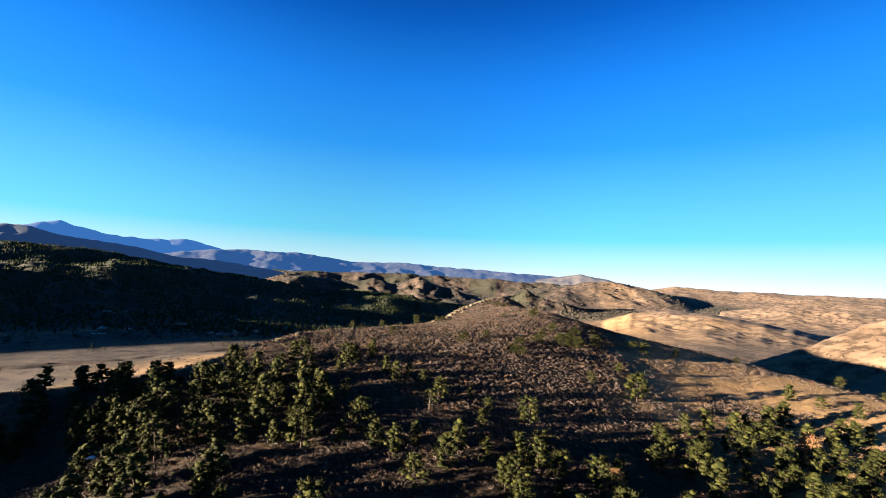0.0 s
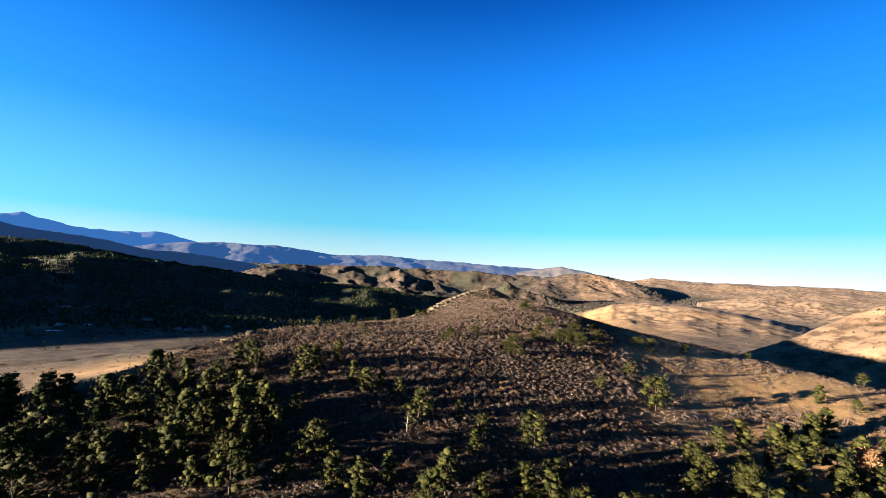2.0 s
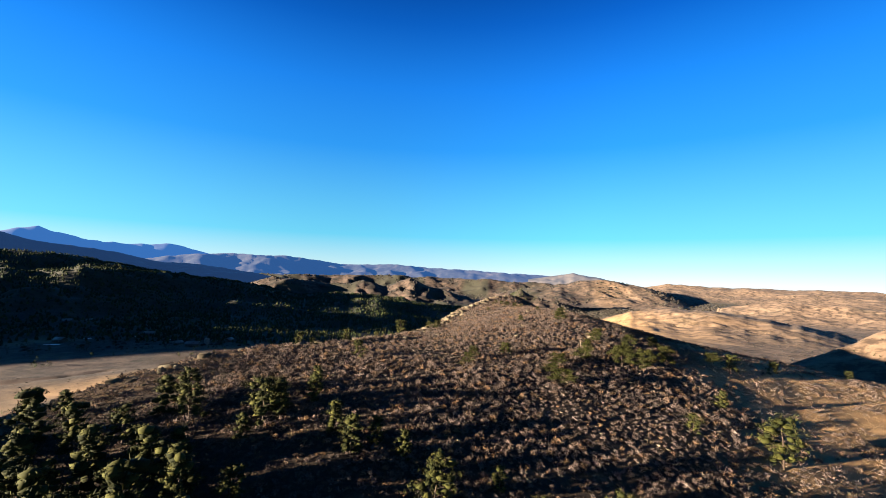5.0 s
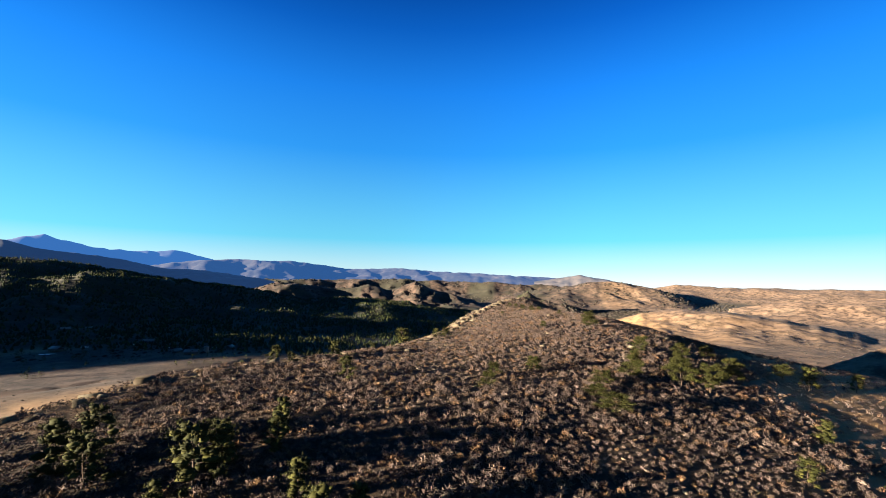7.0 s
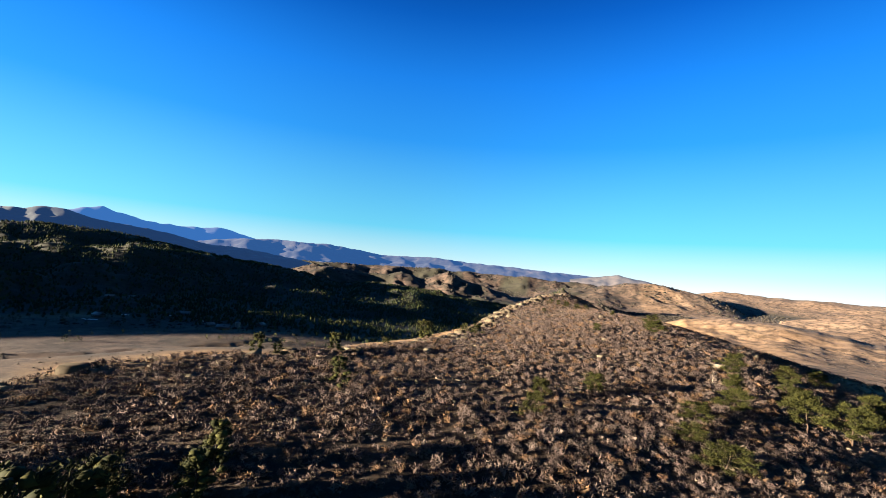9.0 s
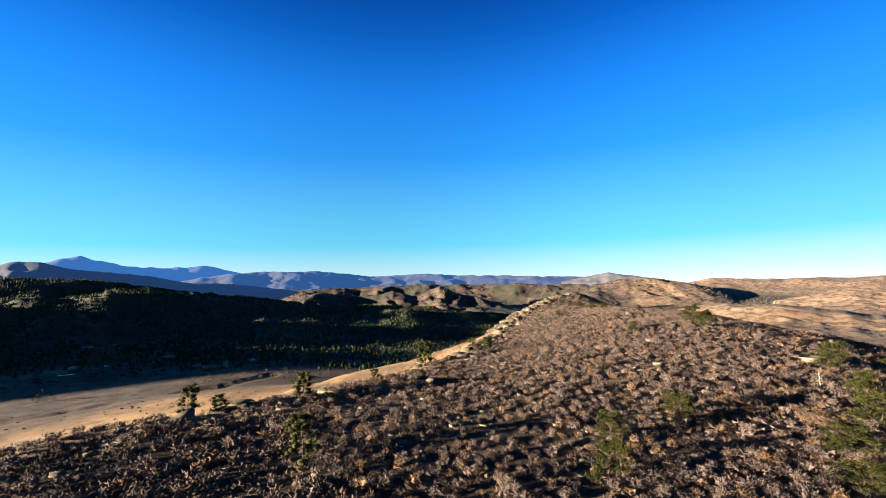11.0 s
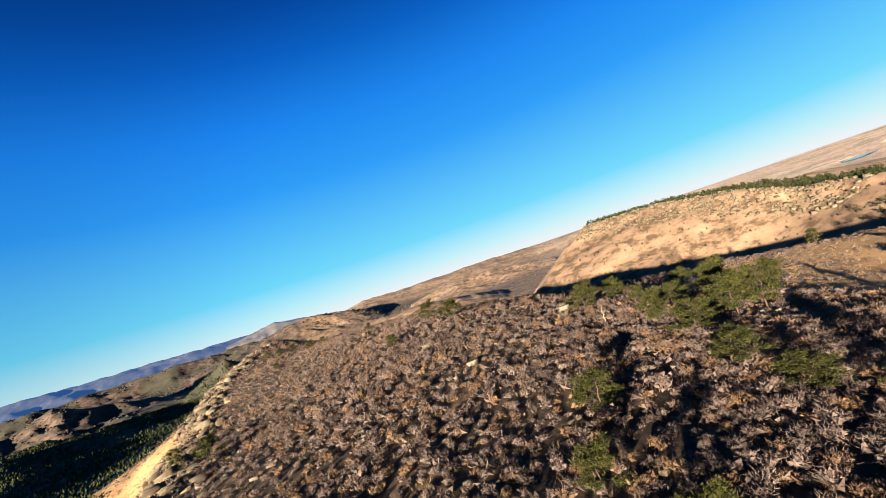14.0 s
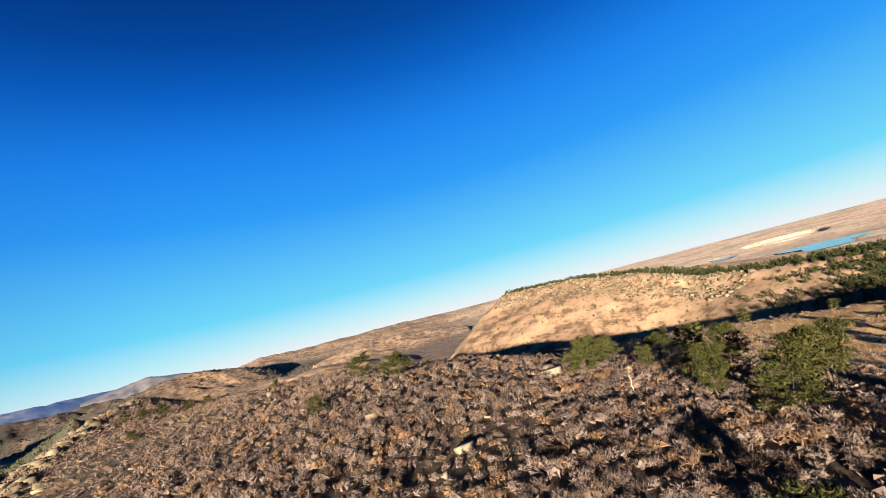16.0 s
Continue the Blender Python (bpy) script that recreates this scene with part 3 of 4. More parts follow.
MAT_FARWOOD = tint_material("far_conifers", [(0.0, (0.0084, 0.0133, 0.0063)), (0.6, (0.0175, 0.0238, 0.0091)), (1.0, (0.0385, 0.0392, 0.0140))], 0.8, 0.3)
MAT_GREYBUSH = tint_material("grey_bushes", [(0.0, (0.014, 0.013, 0.011)), (0.6, (0.032, 0.027, 0.023)), (1.0, (0.019, 0.018, 0.011))], 0.9, 0.3)
MAT_STONE = tint_material("sandstone", [(0.0, (0.0471, 0.0376, 0.0262)), (0.5, (0.0733, 0.0604, 0.0410)), (1.0, (0.1047, 0.0899, 0.0672))], 0.9, 2.2, False, 0.6, 0.08)
MAT_LEDGE = tint_material("weathered_ledge", [(0.0, (0.0360, 0.0288, 0.0198)), (0.5, (0.0585, 0.0477, 0.0319)), (1.0, (0.0810, 0.0684, 0.0486))], 0.95, 0.8, False, 0.7, 0.15)


def bark_material():
    m, nt, b = material("pine_bark", 0.9)
    w = tex(nt, 9.0, 6, 0.7, position(nt))
    nt.links.new(ramp(nt, w, [(0.3, (0.0113, 0.0081, 0.0059)), (0.55, (0.0315, 0.0203, 0.0135)), (0.75, (0.0540, 0.0369, 0.0248))]), b.inputs["Base Color"])
    bump(nt, b, w, 0.8, 0.05)
    return m


MAT_BARK = bark_material()
MAT_SNAG = tint_material("weathered_wood", [(0.0, (0.150, 0.120, 0.090)), (1.0, (0.210, 0.180, 0.140))], 0.9, 6.0, True)


def part(name, verts, faces, mat, parent, label="", smooth_faces=False):
    ob = new(name, mesh_of(name, np.asarray(verts, float), np.asarray(faces), mat, smooth_faces))
    ob.parent = parent
    if label:
        ob["label"] = label
    return ob


def tube(path, radii, sides=6):
    """A bent tapering stem through the points of path, closed at its thin end."""
    verts, faces = [], []
    path = np.asarray(path, float)
    for k, (p, r) in enumerate(zip(path, radii)):
        d = path[min(k + 1, len(path) - 1)] - path[max(k - 1, 0)]
        d = d / (np.linalg.norm(d) + 1e-9)
        a = np.cross(d, [0.31, 0.95, 0.05])
        a /= np.linalg.norm(a)
        b = np.cross(d, a)
        for s in range(sides):
            t = 6.283 * s / sides
            verts.append(p + r * (math.cos(t) * a + math.sin(t) * b))
    for k in range(len(path) - 1):
        for s in range(sides):
            i, j = k * sides + s, k * sides + (s + 1) % sides
            faces += [(i, j, j + sides), (i, j + sides, i + sides)]
    return verts, faces


def join(lists):
    verts, faces = [], []
    for v, f in lists:
        n = len(verts)
        verts += list(v)
        faces += [tuple(i + n for i in q) for q in f]
    return verts, faces


def needle_clump(g, centre, out, size, count):
    """A flat pad of needle sprays about a twig's end."""
    verts, faces = [], []
    for _ in range(count):
        d = out * 0.6 + g.normal(0, 0.7, 3) + np.array([0, 0, 0.35])
        d /= np.linalg.norm(d)
        w = np.cross(d, g.normal(0, 1, 3))
        w = w / (np.linalg.norm(w) + 1e-9) * size * g.uniform(0.26, 0.48)
        p = centre + g.normal(0, 1, 3) * size * [0.75, 0.75, 0.35]
        i = len(verts)
        verts += [p - w * 0.5, p + w * 0.5, p + d * size * g.uniform(0.6, 1.2)]
        faces.append((i, i + 1, i + 2))
    return verts, faces


def pad(g, centre, size):
    """A dense lumpy bough of needles."""
    v, f = PAD_FORM
    v = v * (1 + g.normal(0, 0.22, (len(v), 1))) * size * np.array([1.0, 1.0, 0.6]) + centre
    return list(v), [tuple(q) for q in f]


def pine(seed, height, width, bare, branches, clumps, blades_each, label, needles=None, name="pine_tree", lean=0.03, pointed=1.0, inner=0.4, needle=0.085, pads=0.0):
    """A pine: bent trunk with limbs, and a ragged crown of needle sprays round denser boughs along the limbs."""
    g = np.random.default_rng(seed)
    root = tagged(new(name), label, "tree")
    trunk_path = [np.array([0, 0, -0.1])]
    bend = g.normal(0, lean, 2)
    for k in range(1, 7):
        t = k / 6
        trunk_path.append(np.array([bend[0] * height * t * t + g.normal(0, 0.014) * height, bend[1] * height * t * t + g.normal(0, 0.014) * height, height * t * 0.96]))
    r0 = 0.026 * height
    wood = [tube(trunk_path, [r0 * (1 - 0.93 * k / 6) for k in range(7)], 7)]
    crown = []
    zs = [p[2] for p in trunk_path]
    for k in range(branches):
        t = bare + (1 - bare) * (k + g.uniform(0, 1)) / branches
        base = np.array([np.interp(t * height, zs, [p[q] for p in trunk_path]) for q in range(3)])
        reach = width * (math.sin(math.pi * min(0.15 + 0.85 * (1 - t) ** pointed, 1) * 0.5)) * g.uniform(0.45, 1.2) + 0.08 * width
        a = 2.4 * k + g.normal(0, 0.5)
        rise = g.uniform(-0.15, 0.35) + 0.5 * t
        d = np.array([math.cos(a), math.sin(a), rise])
        d /= np.linalg.norm(d)
        mid = base + d * reach * 0.55 + np.array([0, 0, -0.05 * reach])
        tip = base + d * reach + np.array([0, 0, 0.06 * reach])
        wood.append(tube([base, mid, tip], [r0 * 0.30 * (1.2 - t), r0 * 0.17, r0 * 0.04], 3))
        if blades_each and pads:
            crown.append(pad(g, base + d * reach * g.uniform(0.55, 0.85), pads * height * g.uniform(0.7, 1.25)))
        if blades_each:
            for q in range(clumps):
                s = inner + (1.05 - inner) * math.sqrt(g.uniform(0, 1))
                c = base + d * reach * s + g.normal(0, 1, 3) * reach * [0.16 * s, 0.16 * s, 0.07]
                crown.append(needle_clump(g, c, d, needle * height * g.uniform(0.75, 1.3), blades_each))
    if blades_each:
        crown.append(needle_clump(g, trunk_path[-1], np.array([0, 0, 1.0]), 0.08 * height, blades_each * 2))
    v, f = join(wood)
    part("trunk", v, f, MAT_BARK if blades_each else MAT_SNAG, root)
    if crown:
        v, f = join(crown)
        part("crown", v, f, needles or MAT_NEEDLE, root)
    return root


PAD_FORM = ico(1)


def plant(kind, x, y, size, turn, sink=0.05, wide=None):
    """A copy of a tree at a place on the ground, made to the given height and width."""
    w = size if wide is None else wide
    return copy_thing(kind, pose(x, y, float(ground_z([x], [y])[0]) - sink, 0, 0, turn) @ Matrix.Diagonal((w, w, size, 1.0)))


# ---------------------------------------------------------------- shrubs, grass and stones of the near hill
def shrub_share(x, y):
    shrub = cover(x, y)[1]
    d, _, side = along(x, y, CREST)
    n = fbm(x, y, 14, 3, 61)
    shrub = np.maximum(shrub, smooth(40, 60, x) * np.clip(0.16 + 0.5 * n, 0, 0.4))
    return np.clip(shrub * (1.15 + 0.8 * n), 0, 1) * (1 - smooth(116, 136, y) * (1 - np.where(side > 0, np.where(d > 5, 0.5, 0.75), 0.8 + 0.2 * smooth(5, 14, d))))


def build_shrubs():
    x, y = scattered(-150, 165, 74, 300, 1.06, shrub_share)
    away = np.hypot(x - 10, y - 168)
    tiers = [([twigs(180, 0.12, 0.010, 100 + k) for k in range(6)], away < 32),
             ([twigs(40, 0.17, 0.028, 200 + k) for k in range(6)], (away >= 32) & (away < 62)),
             ([twigs(16, 0.22, 0.052, 250 + k, 3) for k in range(6)], away >= 62)]
    pieces = []
    for kinds, mask in tiers:
        px, py = x[mask], y[mask]
        pick = rng.integers(0, len(kinds), len(px))
        for k, t in enumerate(kinds):
            q = pick == k
            size = rng.uniform(0.75, 1.5, q.sum()) * (1.0 + 0.7 * fbm(px[q], py[q], 11, 2, 66))
            pieces.append(stamp(t, on_ground(px[q], py[q], 0.06), np.stack([size * 1.15, size * 1.15, size], -1)))
    stuff("shrubs", pieces, MAT_SHRUB, "bare grey-brown twiggy shrubs covering the hillside", "shrubs")


def build_tufts():
    def share(x, y):
        return 0.8 * np.clip(0.35 + 1.6 * fbm(x, y, 17, 3, 63) + 0.7 * smooth(55, 90, x), 0.04, 1)
    x, y = scattered(-80, 190, 90, 300, 1.4, share)
    near = np.hypot(x - 10, y - 168) < 42
    pieces = []
    for kinds, mask in (([blades(26, 0.7, 0.1, 0.34, 0.022, 0.9, seed=300 + k) for k in range(4)], near), ([blades(11, 0.8, 0.14, 0.4, 0.06, 0.8, seed=320 + k) for k in range(4)], ~near)):
        px, py = x[mask], y[mask]
        pick = rng.integers(0, 4, len(px))
        pieces += [stamp(t, on_ground(px[pick == k], py[pick == k], 0.03), rng.uniform(0.6, 1.3, (pick == k).sum())) for k, t in enumerate(kinds)]
    stuff("grass_tufts", pieces, MAT_TUFT, "dry golden tufts of winter grass between shrubs", "grass")


def build_stones():
    def share(x, y):
        d, _, side = along(x, y, CREST)
        n = fbm(x, y, 22, 3, 64)
        return np.clip(0.2 + 0.75 * np.exp(-d / 14) + 0.6 * np.maximum(n, 0) + 0.25 * smooth(170, 205, y) * (1 - smooth(40, 80, x)), 0, 1) * smooth(95, 130, y + 0.3 * x) * (1 - smooth(58, 74, x - 0.4 * np.maximum(y - 165, 0)))
    x, y = scattered(-70, 130, 100, 300, 1.7, share)
    kinds = [stone(400 + k, 1, 0.42) for k in range(9)]
    pick = rng.integers(0, 9, len(x))
    pieces = []
    for k, t in enumerate(kinds):
        q = pick == k
        s = 0.12 + 0.36 * rng.uniform(0, 1, q.sum()) ** 2.2
        pieces.append(stamp(t, on_ground(x[q], y[q], 0.02), s, tilt=0.15))
    stuff("loose_stones", pieces, MAT_STONE, "pale sandstone stones strewn between the shrubs", "stones")


def build_rim():
    """Broken sandstone ledges along the top of the scarp."""
    pieces = []
    kinds = [stone(450 + k, 2, 0.36) for k in range(9)]
    places, sizes, turns = [[] for _ in kinds], [[] for _ in kinds], [[] for _ in kinds]
    for (x0, y0, _), (x1, y1, _) in zip(CREST[1:], CREST[2:9]):
        length = math.hypot(x1 - x0, y1 - y0)
        for _ in range(int(length * 5.0)):
            t, off = rng.uniform(), rng.normal(2.2, 3.0)
            if y0 < 165 and rng.uniform() < (0.85 if y0 < 150 else 0.4):
                continue
            x = x0 + t * (x1 - x0) - (y1 - y0) / length * off
            y = y0 + t * (y1 - y0) + (x1 - x0) / length * off
            k = rng.integers(0, len(kinds))
            places[k].append((x, y))
            sizes[k].append(0.3 + 1.5 * rng.uniform() ** 2.2)
            turns[k].append(math.atan2(y1 - y0, x1 - x0) + rng.normal(0, 0.5))
    for k, t in enumerate(kinds):
        p = np.array(places[k])
        pieces.append(stamp(t, on_ground(p[:, 0], p[:, 1], 0.12), np.array(sizes[k]), np.array(turns[k]), 0.12))
    stuff("rock_ledges", pieces, MAT_LEDGE, "broken pale sandstone ledges along the scarp edge", "rocks")


BOULDERS = [(-50, 137, 0.95), (-48.5, 139.5, 0.6), (-52.5, 134, 0.5), (-44, 145, 0.5), (44, 179.5, 1.35), (46.5, 181, 0.7), (61, 197, 0.9), (60, 201, 0.7), (22, 176, 0.6),
            (70, 206, 0.9), (35, 221, 0.8), (8, 176, 0.6), (-8, 172, 0.8), (27, 190, 0.6), (41, 199, 0.7)]


def build_boulders():
    for k, (x, y, s) in enumerate(BOULDERS):
        v, f = stone(500 + k, 3, 0.6 if k != 4 else 0.42)
        me = mesh_of("boulder", v * s, f, MAT_STONE)
        at = me.attributes.new("tint", "FLOAT", "POINT")
        at.data.foreach_set("value", np.full(len(v), 0.45 + 0.5 * ((k * 7) % 10) / 10, np.float32))
        ob = tagged(new("boulder", me), "pale weathered sandstone boulder lying among bare shrubs", "boulder", "boulders on the hill")
        ob.matrix_basis = pose(x, y, float(ground_z([x], [y])[0]) + 0.12 * s, 0, 0, 40 * k)


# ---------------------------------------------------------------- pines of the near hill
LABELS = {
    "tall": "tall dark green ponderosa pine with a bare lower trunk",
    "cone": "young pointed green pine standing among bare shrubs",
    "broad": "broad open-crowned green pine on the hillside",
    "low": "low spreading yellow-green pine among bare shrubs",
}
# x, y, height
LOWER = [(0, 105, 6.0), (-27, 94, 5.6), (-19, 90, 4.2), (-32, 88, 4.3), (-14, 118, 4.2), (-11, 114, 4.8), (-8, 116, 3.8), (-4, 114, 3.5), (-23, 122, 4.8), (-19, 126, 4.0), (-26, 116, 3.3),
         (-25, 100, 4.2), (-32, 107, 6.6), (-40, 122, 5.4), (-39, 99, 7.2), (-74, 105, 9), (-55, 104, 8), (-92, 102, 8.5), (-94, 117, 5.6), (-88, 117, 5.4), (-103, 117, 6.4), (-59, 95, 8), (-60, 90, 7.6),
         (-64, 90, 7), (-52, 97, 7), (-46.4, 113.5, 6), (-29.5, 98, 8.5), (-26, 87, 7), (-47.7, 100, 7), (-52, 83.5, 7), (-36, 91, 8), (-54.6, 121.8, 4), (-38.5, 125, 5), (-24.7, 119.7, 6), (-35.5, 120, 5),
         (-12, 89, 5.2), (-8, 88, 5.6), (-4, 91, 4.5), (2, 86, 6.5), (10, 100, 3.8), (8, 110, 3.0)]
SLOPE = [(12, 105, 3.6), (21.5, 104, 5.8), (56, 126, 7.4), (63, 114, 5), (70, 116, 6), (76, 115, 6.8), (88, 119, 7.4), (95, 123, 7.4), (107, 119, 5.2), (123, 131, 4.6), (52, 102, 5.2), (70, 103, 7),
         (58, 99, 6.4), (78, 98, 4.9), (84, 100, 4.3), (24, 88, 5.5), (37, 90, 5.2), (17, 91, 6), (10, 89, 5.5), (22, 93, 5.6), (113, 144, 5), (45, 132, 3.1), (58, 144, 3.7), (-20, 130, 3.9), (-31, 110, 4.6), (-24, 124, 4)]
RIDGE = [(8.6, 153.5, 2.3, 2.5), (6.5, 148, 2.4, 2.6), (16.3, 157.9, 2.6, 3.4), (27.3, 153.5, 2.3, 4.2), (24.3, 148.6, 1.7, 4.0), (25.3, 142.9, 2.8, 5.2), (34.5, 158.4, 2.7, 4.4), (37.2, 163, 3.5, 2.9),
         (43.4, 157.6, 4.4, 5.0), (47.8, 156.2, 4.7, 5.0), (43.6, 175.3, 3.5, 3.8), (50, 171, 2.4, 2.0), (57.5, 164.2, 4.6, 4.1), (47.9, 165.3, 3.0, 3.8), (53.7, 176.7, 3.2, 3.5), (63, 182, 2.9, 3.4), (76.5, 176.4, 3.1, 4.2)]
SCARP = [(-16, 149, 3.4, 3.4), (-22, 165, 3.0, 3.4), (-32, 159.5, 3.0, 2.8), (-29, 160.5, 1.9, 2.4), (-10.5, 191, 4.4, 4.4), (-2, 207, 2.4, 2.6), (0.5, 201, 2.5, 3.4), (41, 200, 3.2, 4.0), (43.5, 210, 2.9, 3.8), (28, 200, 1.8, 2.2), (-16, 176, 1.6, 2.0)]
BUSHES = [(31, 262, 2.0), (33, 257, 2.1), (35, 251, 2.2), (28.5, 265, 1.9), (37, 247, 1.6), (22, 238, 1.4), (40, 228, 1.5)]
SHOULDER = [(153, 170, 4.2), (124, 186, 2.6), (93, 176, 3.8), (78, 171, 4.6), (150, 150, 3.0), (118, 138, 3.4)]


def build_pines():
    kinds = {
        "tall": [pine(11 + k, 1.0, 0.29, 0.12, 30, 5, 8, LABELS["tall"], lean=0.04, pointed=0.75, needle=0.06, pads=0.10) for k in range(4)],
        "cone": [pine(21 + k, 1.0, 0.31, 0.04, 32, 5, 8, LABELS["cone"], lean=0.02, pointed=0.9, needle=0.06, pads=0.10) for k in range(4)],
        "broad": [pine(31 + k, 1.0, 0.44, 0.14, 28, 6, 8, LABELS["broad"], lean=0.08, pointed=0.6, inner=0.45, needle=0.062, pads=0.10) for k in range(4)],
        "open": [pine(36 + k, 1.0, 0.50, 0.22, 24, 9, 22, LABELS["broad"], lean=0.10, pointed=0.5, inner=0.45, needle=0.062, pads=0.055) for k in range(4)],
        "low": [pine(41 + k, 1.0, 0.50, 0.18, 20, 10, 22, LABELS["low"], lean=0.14, pointed=0.5, inner=0.45, needle=0.062, pads=0.055) for k in range(4)],
    }
    dead = pine(51, 1.0, 0.4, 0.15, 34, 6, 9, "dead brown pine with dry rust-coloured needles", MAT_DEAD, "dead_pine", 0.06, 0.7)
    snag = pine(61, 1.0, 0.34, 0.2, 26, 0, 0, "bare pale dead pine with leafless branches", None, "dead_snag", 0.08, 0.7)
    g = np.random.default_rng(77)

    def put(style, x, y, h, group, wide=None):
        many = kinds[style]
        tree = plant(many[g.integers(0, len(many))], x, y, h, g.uniform(0, 360), wide=wide)
        tree["group"] = group

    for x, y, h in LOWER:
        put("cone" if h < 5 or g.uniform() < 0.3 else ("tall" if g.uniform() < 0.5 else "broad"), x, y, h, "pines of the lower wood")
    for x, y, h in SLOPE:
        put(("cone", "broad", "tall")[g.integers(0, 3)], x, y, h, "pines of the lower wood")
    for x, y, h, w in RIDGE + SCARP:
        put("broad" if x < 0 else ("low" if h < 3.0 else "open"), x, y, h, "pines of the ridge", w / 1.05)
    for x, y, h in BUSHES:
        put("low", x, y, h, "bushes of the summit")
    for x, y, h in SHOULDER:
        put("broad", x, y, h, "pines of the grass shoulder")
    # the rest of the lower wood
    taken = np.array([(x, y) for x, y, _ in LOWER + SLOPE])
    def thick(x, y):
        edge = np.interp(x, (-120, -60, -38, -22, -8, 10, 35, 50, 75, 110, 140), (116, 116, 112, 104, 96, 95, 96, 104, 118, 116, 108))
        dense = smooth(-105, -85, x) * (1 - smooth(-30, -16, x)) * smooth(80, 88, y)
        return (1 - smooth(-10, 6, y - edge)) * np.clip(0.34 + 0.42 * dense + 0.9 * fbm(x, y, 25, 2, 65) + 0.12 * smooth(40, 60, x) - 0.25 * smooth(60, 100, -x) * (1 - dense), 0, 1)

    x, y = scattered(-125, 118, 62, 124, 4.9, thick)
    for px, py in zip(x, y):
        if np.min(np.hypot(taken[:, 0] - px, taken[:, 1] - py)) > 3.0:
            put(("cone", "cone", "tall", "broad")[g.integers(0, 4)], px, py, g.uniform(4.2, 7.6) if px < -22 else g.uniform(3.5, 7.0), "pines of the lower wood")
    plant(dead, 91, 110, 5.2, 30)
    plant(dead, 35, 88, 4.2, 130)
    plant(snag, 37.6, 169.2, 2.3, 0)
    plant(snag, -2, 103, 3.6, 80)
    for root in [r for many in kinds.values() for r in many] + [dead, snag]:
        for child in list(root.children):
            bpy.data.objects.remove(child)
        bpy.data.objects.remove(root)


# ---------------------------------------------------------------- woods and bushes farther off
def build_shade_wood():
    """Unseen pines added to the south-west, down the slope, to cast shade on the lower wood."""
    kinds = [clump_tree(640 + k, 34, 0.40) for k in range(4)]
    x, y = scattered(-330, 60, -60, 60, 5.0, lambda x, y: np.clip(0.75 + 0.9 * fbm(x, y, 25, 2, 65), 0, 1))
    pick = rng.integers(0, 4, len(x))
    pieces = [stamp(t, on_ground(x[pick == k], y[pick == k], 0.1), rng.uniform(4.5, 8.0, (pick == k).sum())) for k, t in enumerate(kinds)]
    stuff("shade_wood", pieces, MAT_NEEDLE_FAR, "unseen dense dark green pine wood added to shade the lower slope", "wood")


def build_far_wood():
    kinds = [far_conifer(600 + k, 2, 6) for k in range(5)]
    pieces = []
    x, y = polar(-56, 16, 600, 2000, 34000)
    keep = rng.uniform(0, 1, len(x)) < cover(x, y)[0] * np.clip(0.9 + 0.9 * fbm(x, y, 130, 3, 68), 0.1, 1)
    x, y = x[keep], y[keep]
    pick = rng.integers(0, 5, len(x))
    for k, t in enumerate(kinds):
        q = pick == k
        h = rng.uniform(3.5, 7.0, q.sum())
        pieces.append(stamp(t, on_ground(x[q], y[q], 0.5), np.stack([h * 1.25, h * 1.25, h], -1)))
    # trees about the farm and along the creek
    x, y = polar(-50, -19, 640, 790, 190)
    kinds = [clump_tree(670 + k, 30, 0.5) for k in range(5)]
    t = np.linspace(0, 1, 46)
    x = np.concatenate([x, -300 + 175 * t + rng.normal(0, 3, 46), rng.normal(-395, 5, 8)])
    y = np.concatenate([y, 588 + 62 * t + rng.normal(0, 4, 46), rng.normal(512, 4, 8)])
    pick = rng.integers(0, 5, len(x))
    for k, t in enumerate(kinds):
        q = pick == k
        h = rng.uniform(3.0, 6.5, q.sum())
        pieces.append(stamp(t, on_ground(x[q], y[q], 0.4), h))
    stuff("conifer_wood", pieces, MAT_FARWOOD, "dark conifer wood covering the shaded hill across the valley", "wood")


def build_mesa_trees():
    kinds = [clump_tree(650 + k, 70, 0.5) for k in range(5)]
    places = []
    for (x0, y0, _), (x1, y1, _) in zip(MESA, MESA[1:]):
        length = math.hypot(x1 - x0, y1 - y0)
        for _ in range(int(length * 2.4)):
            t, off = rng.uniform(), 2 + 40 * rng.uniform() ** 1.6
            places.append((x0 + t * (x1 - x0) - (y1 - y0) / length * off, y0 + t * (y1 - y0) + (x1 - x0) / length * off, rng.uniform(2.8, 5.5)))
    for _ in range(520):      # the dark stand where the ravine heads up
        x, y = rng.normal(335, 24), rng.normal(106, 28)
        places.append((x, y, rng.uniform(3, 5.2)))
    # unseen pines added on the southern shoulder to cast shade on the mesa
    for _ in range(70):
        places.append((rng.normal(178, 14), rng.uniform(20, 112), rng.uniform(3, 6.5)))
    for _ in range(170):
        t = rng.uniform()
        places.append((rng.uniform(330, 440), 150 + 260 * t + rng.normal(0, 10), rng.uniform(1.2, 2.6)))
    p = np.array(places)
    pick = rng.integers(0, 5, len(p))
    pieces = [stamp(t, on_ground(p[pick == k, 0], p[pick == k, 1], 0.1), p[pick == k, 2]) for k, t in enumerate(kinds)]
    stuff("mesa_pines", pieces, MAT_NEEDLE_FAR, "row of small green pines along the flat hilltop", "wood")


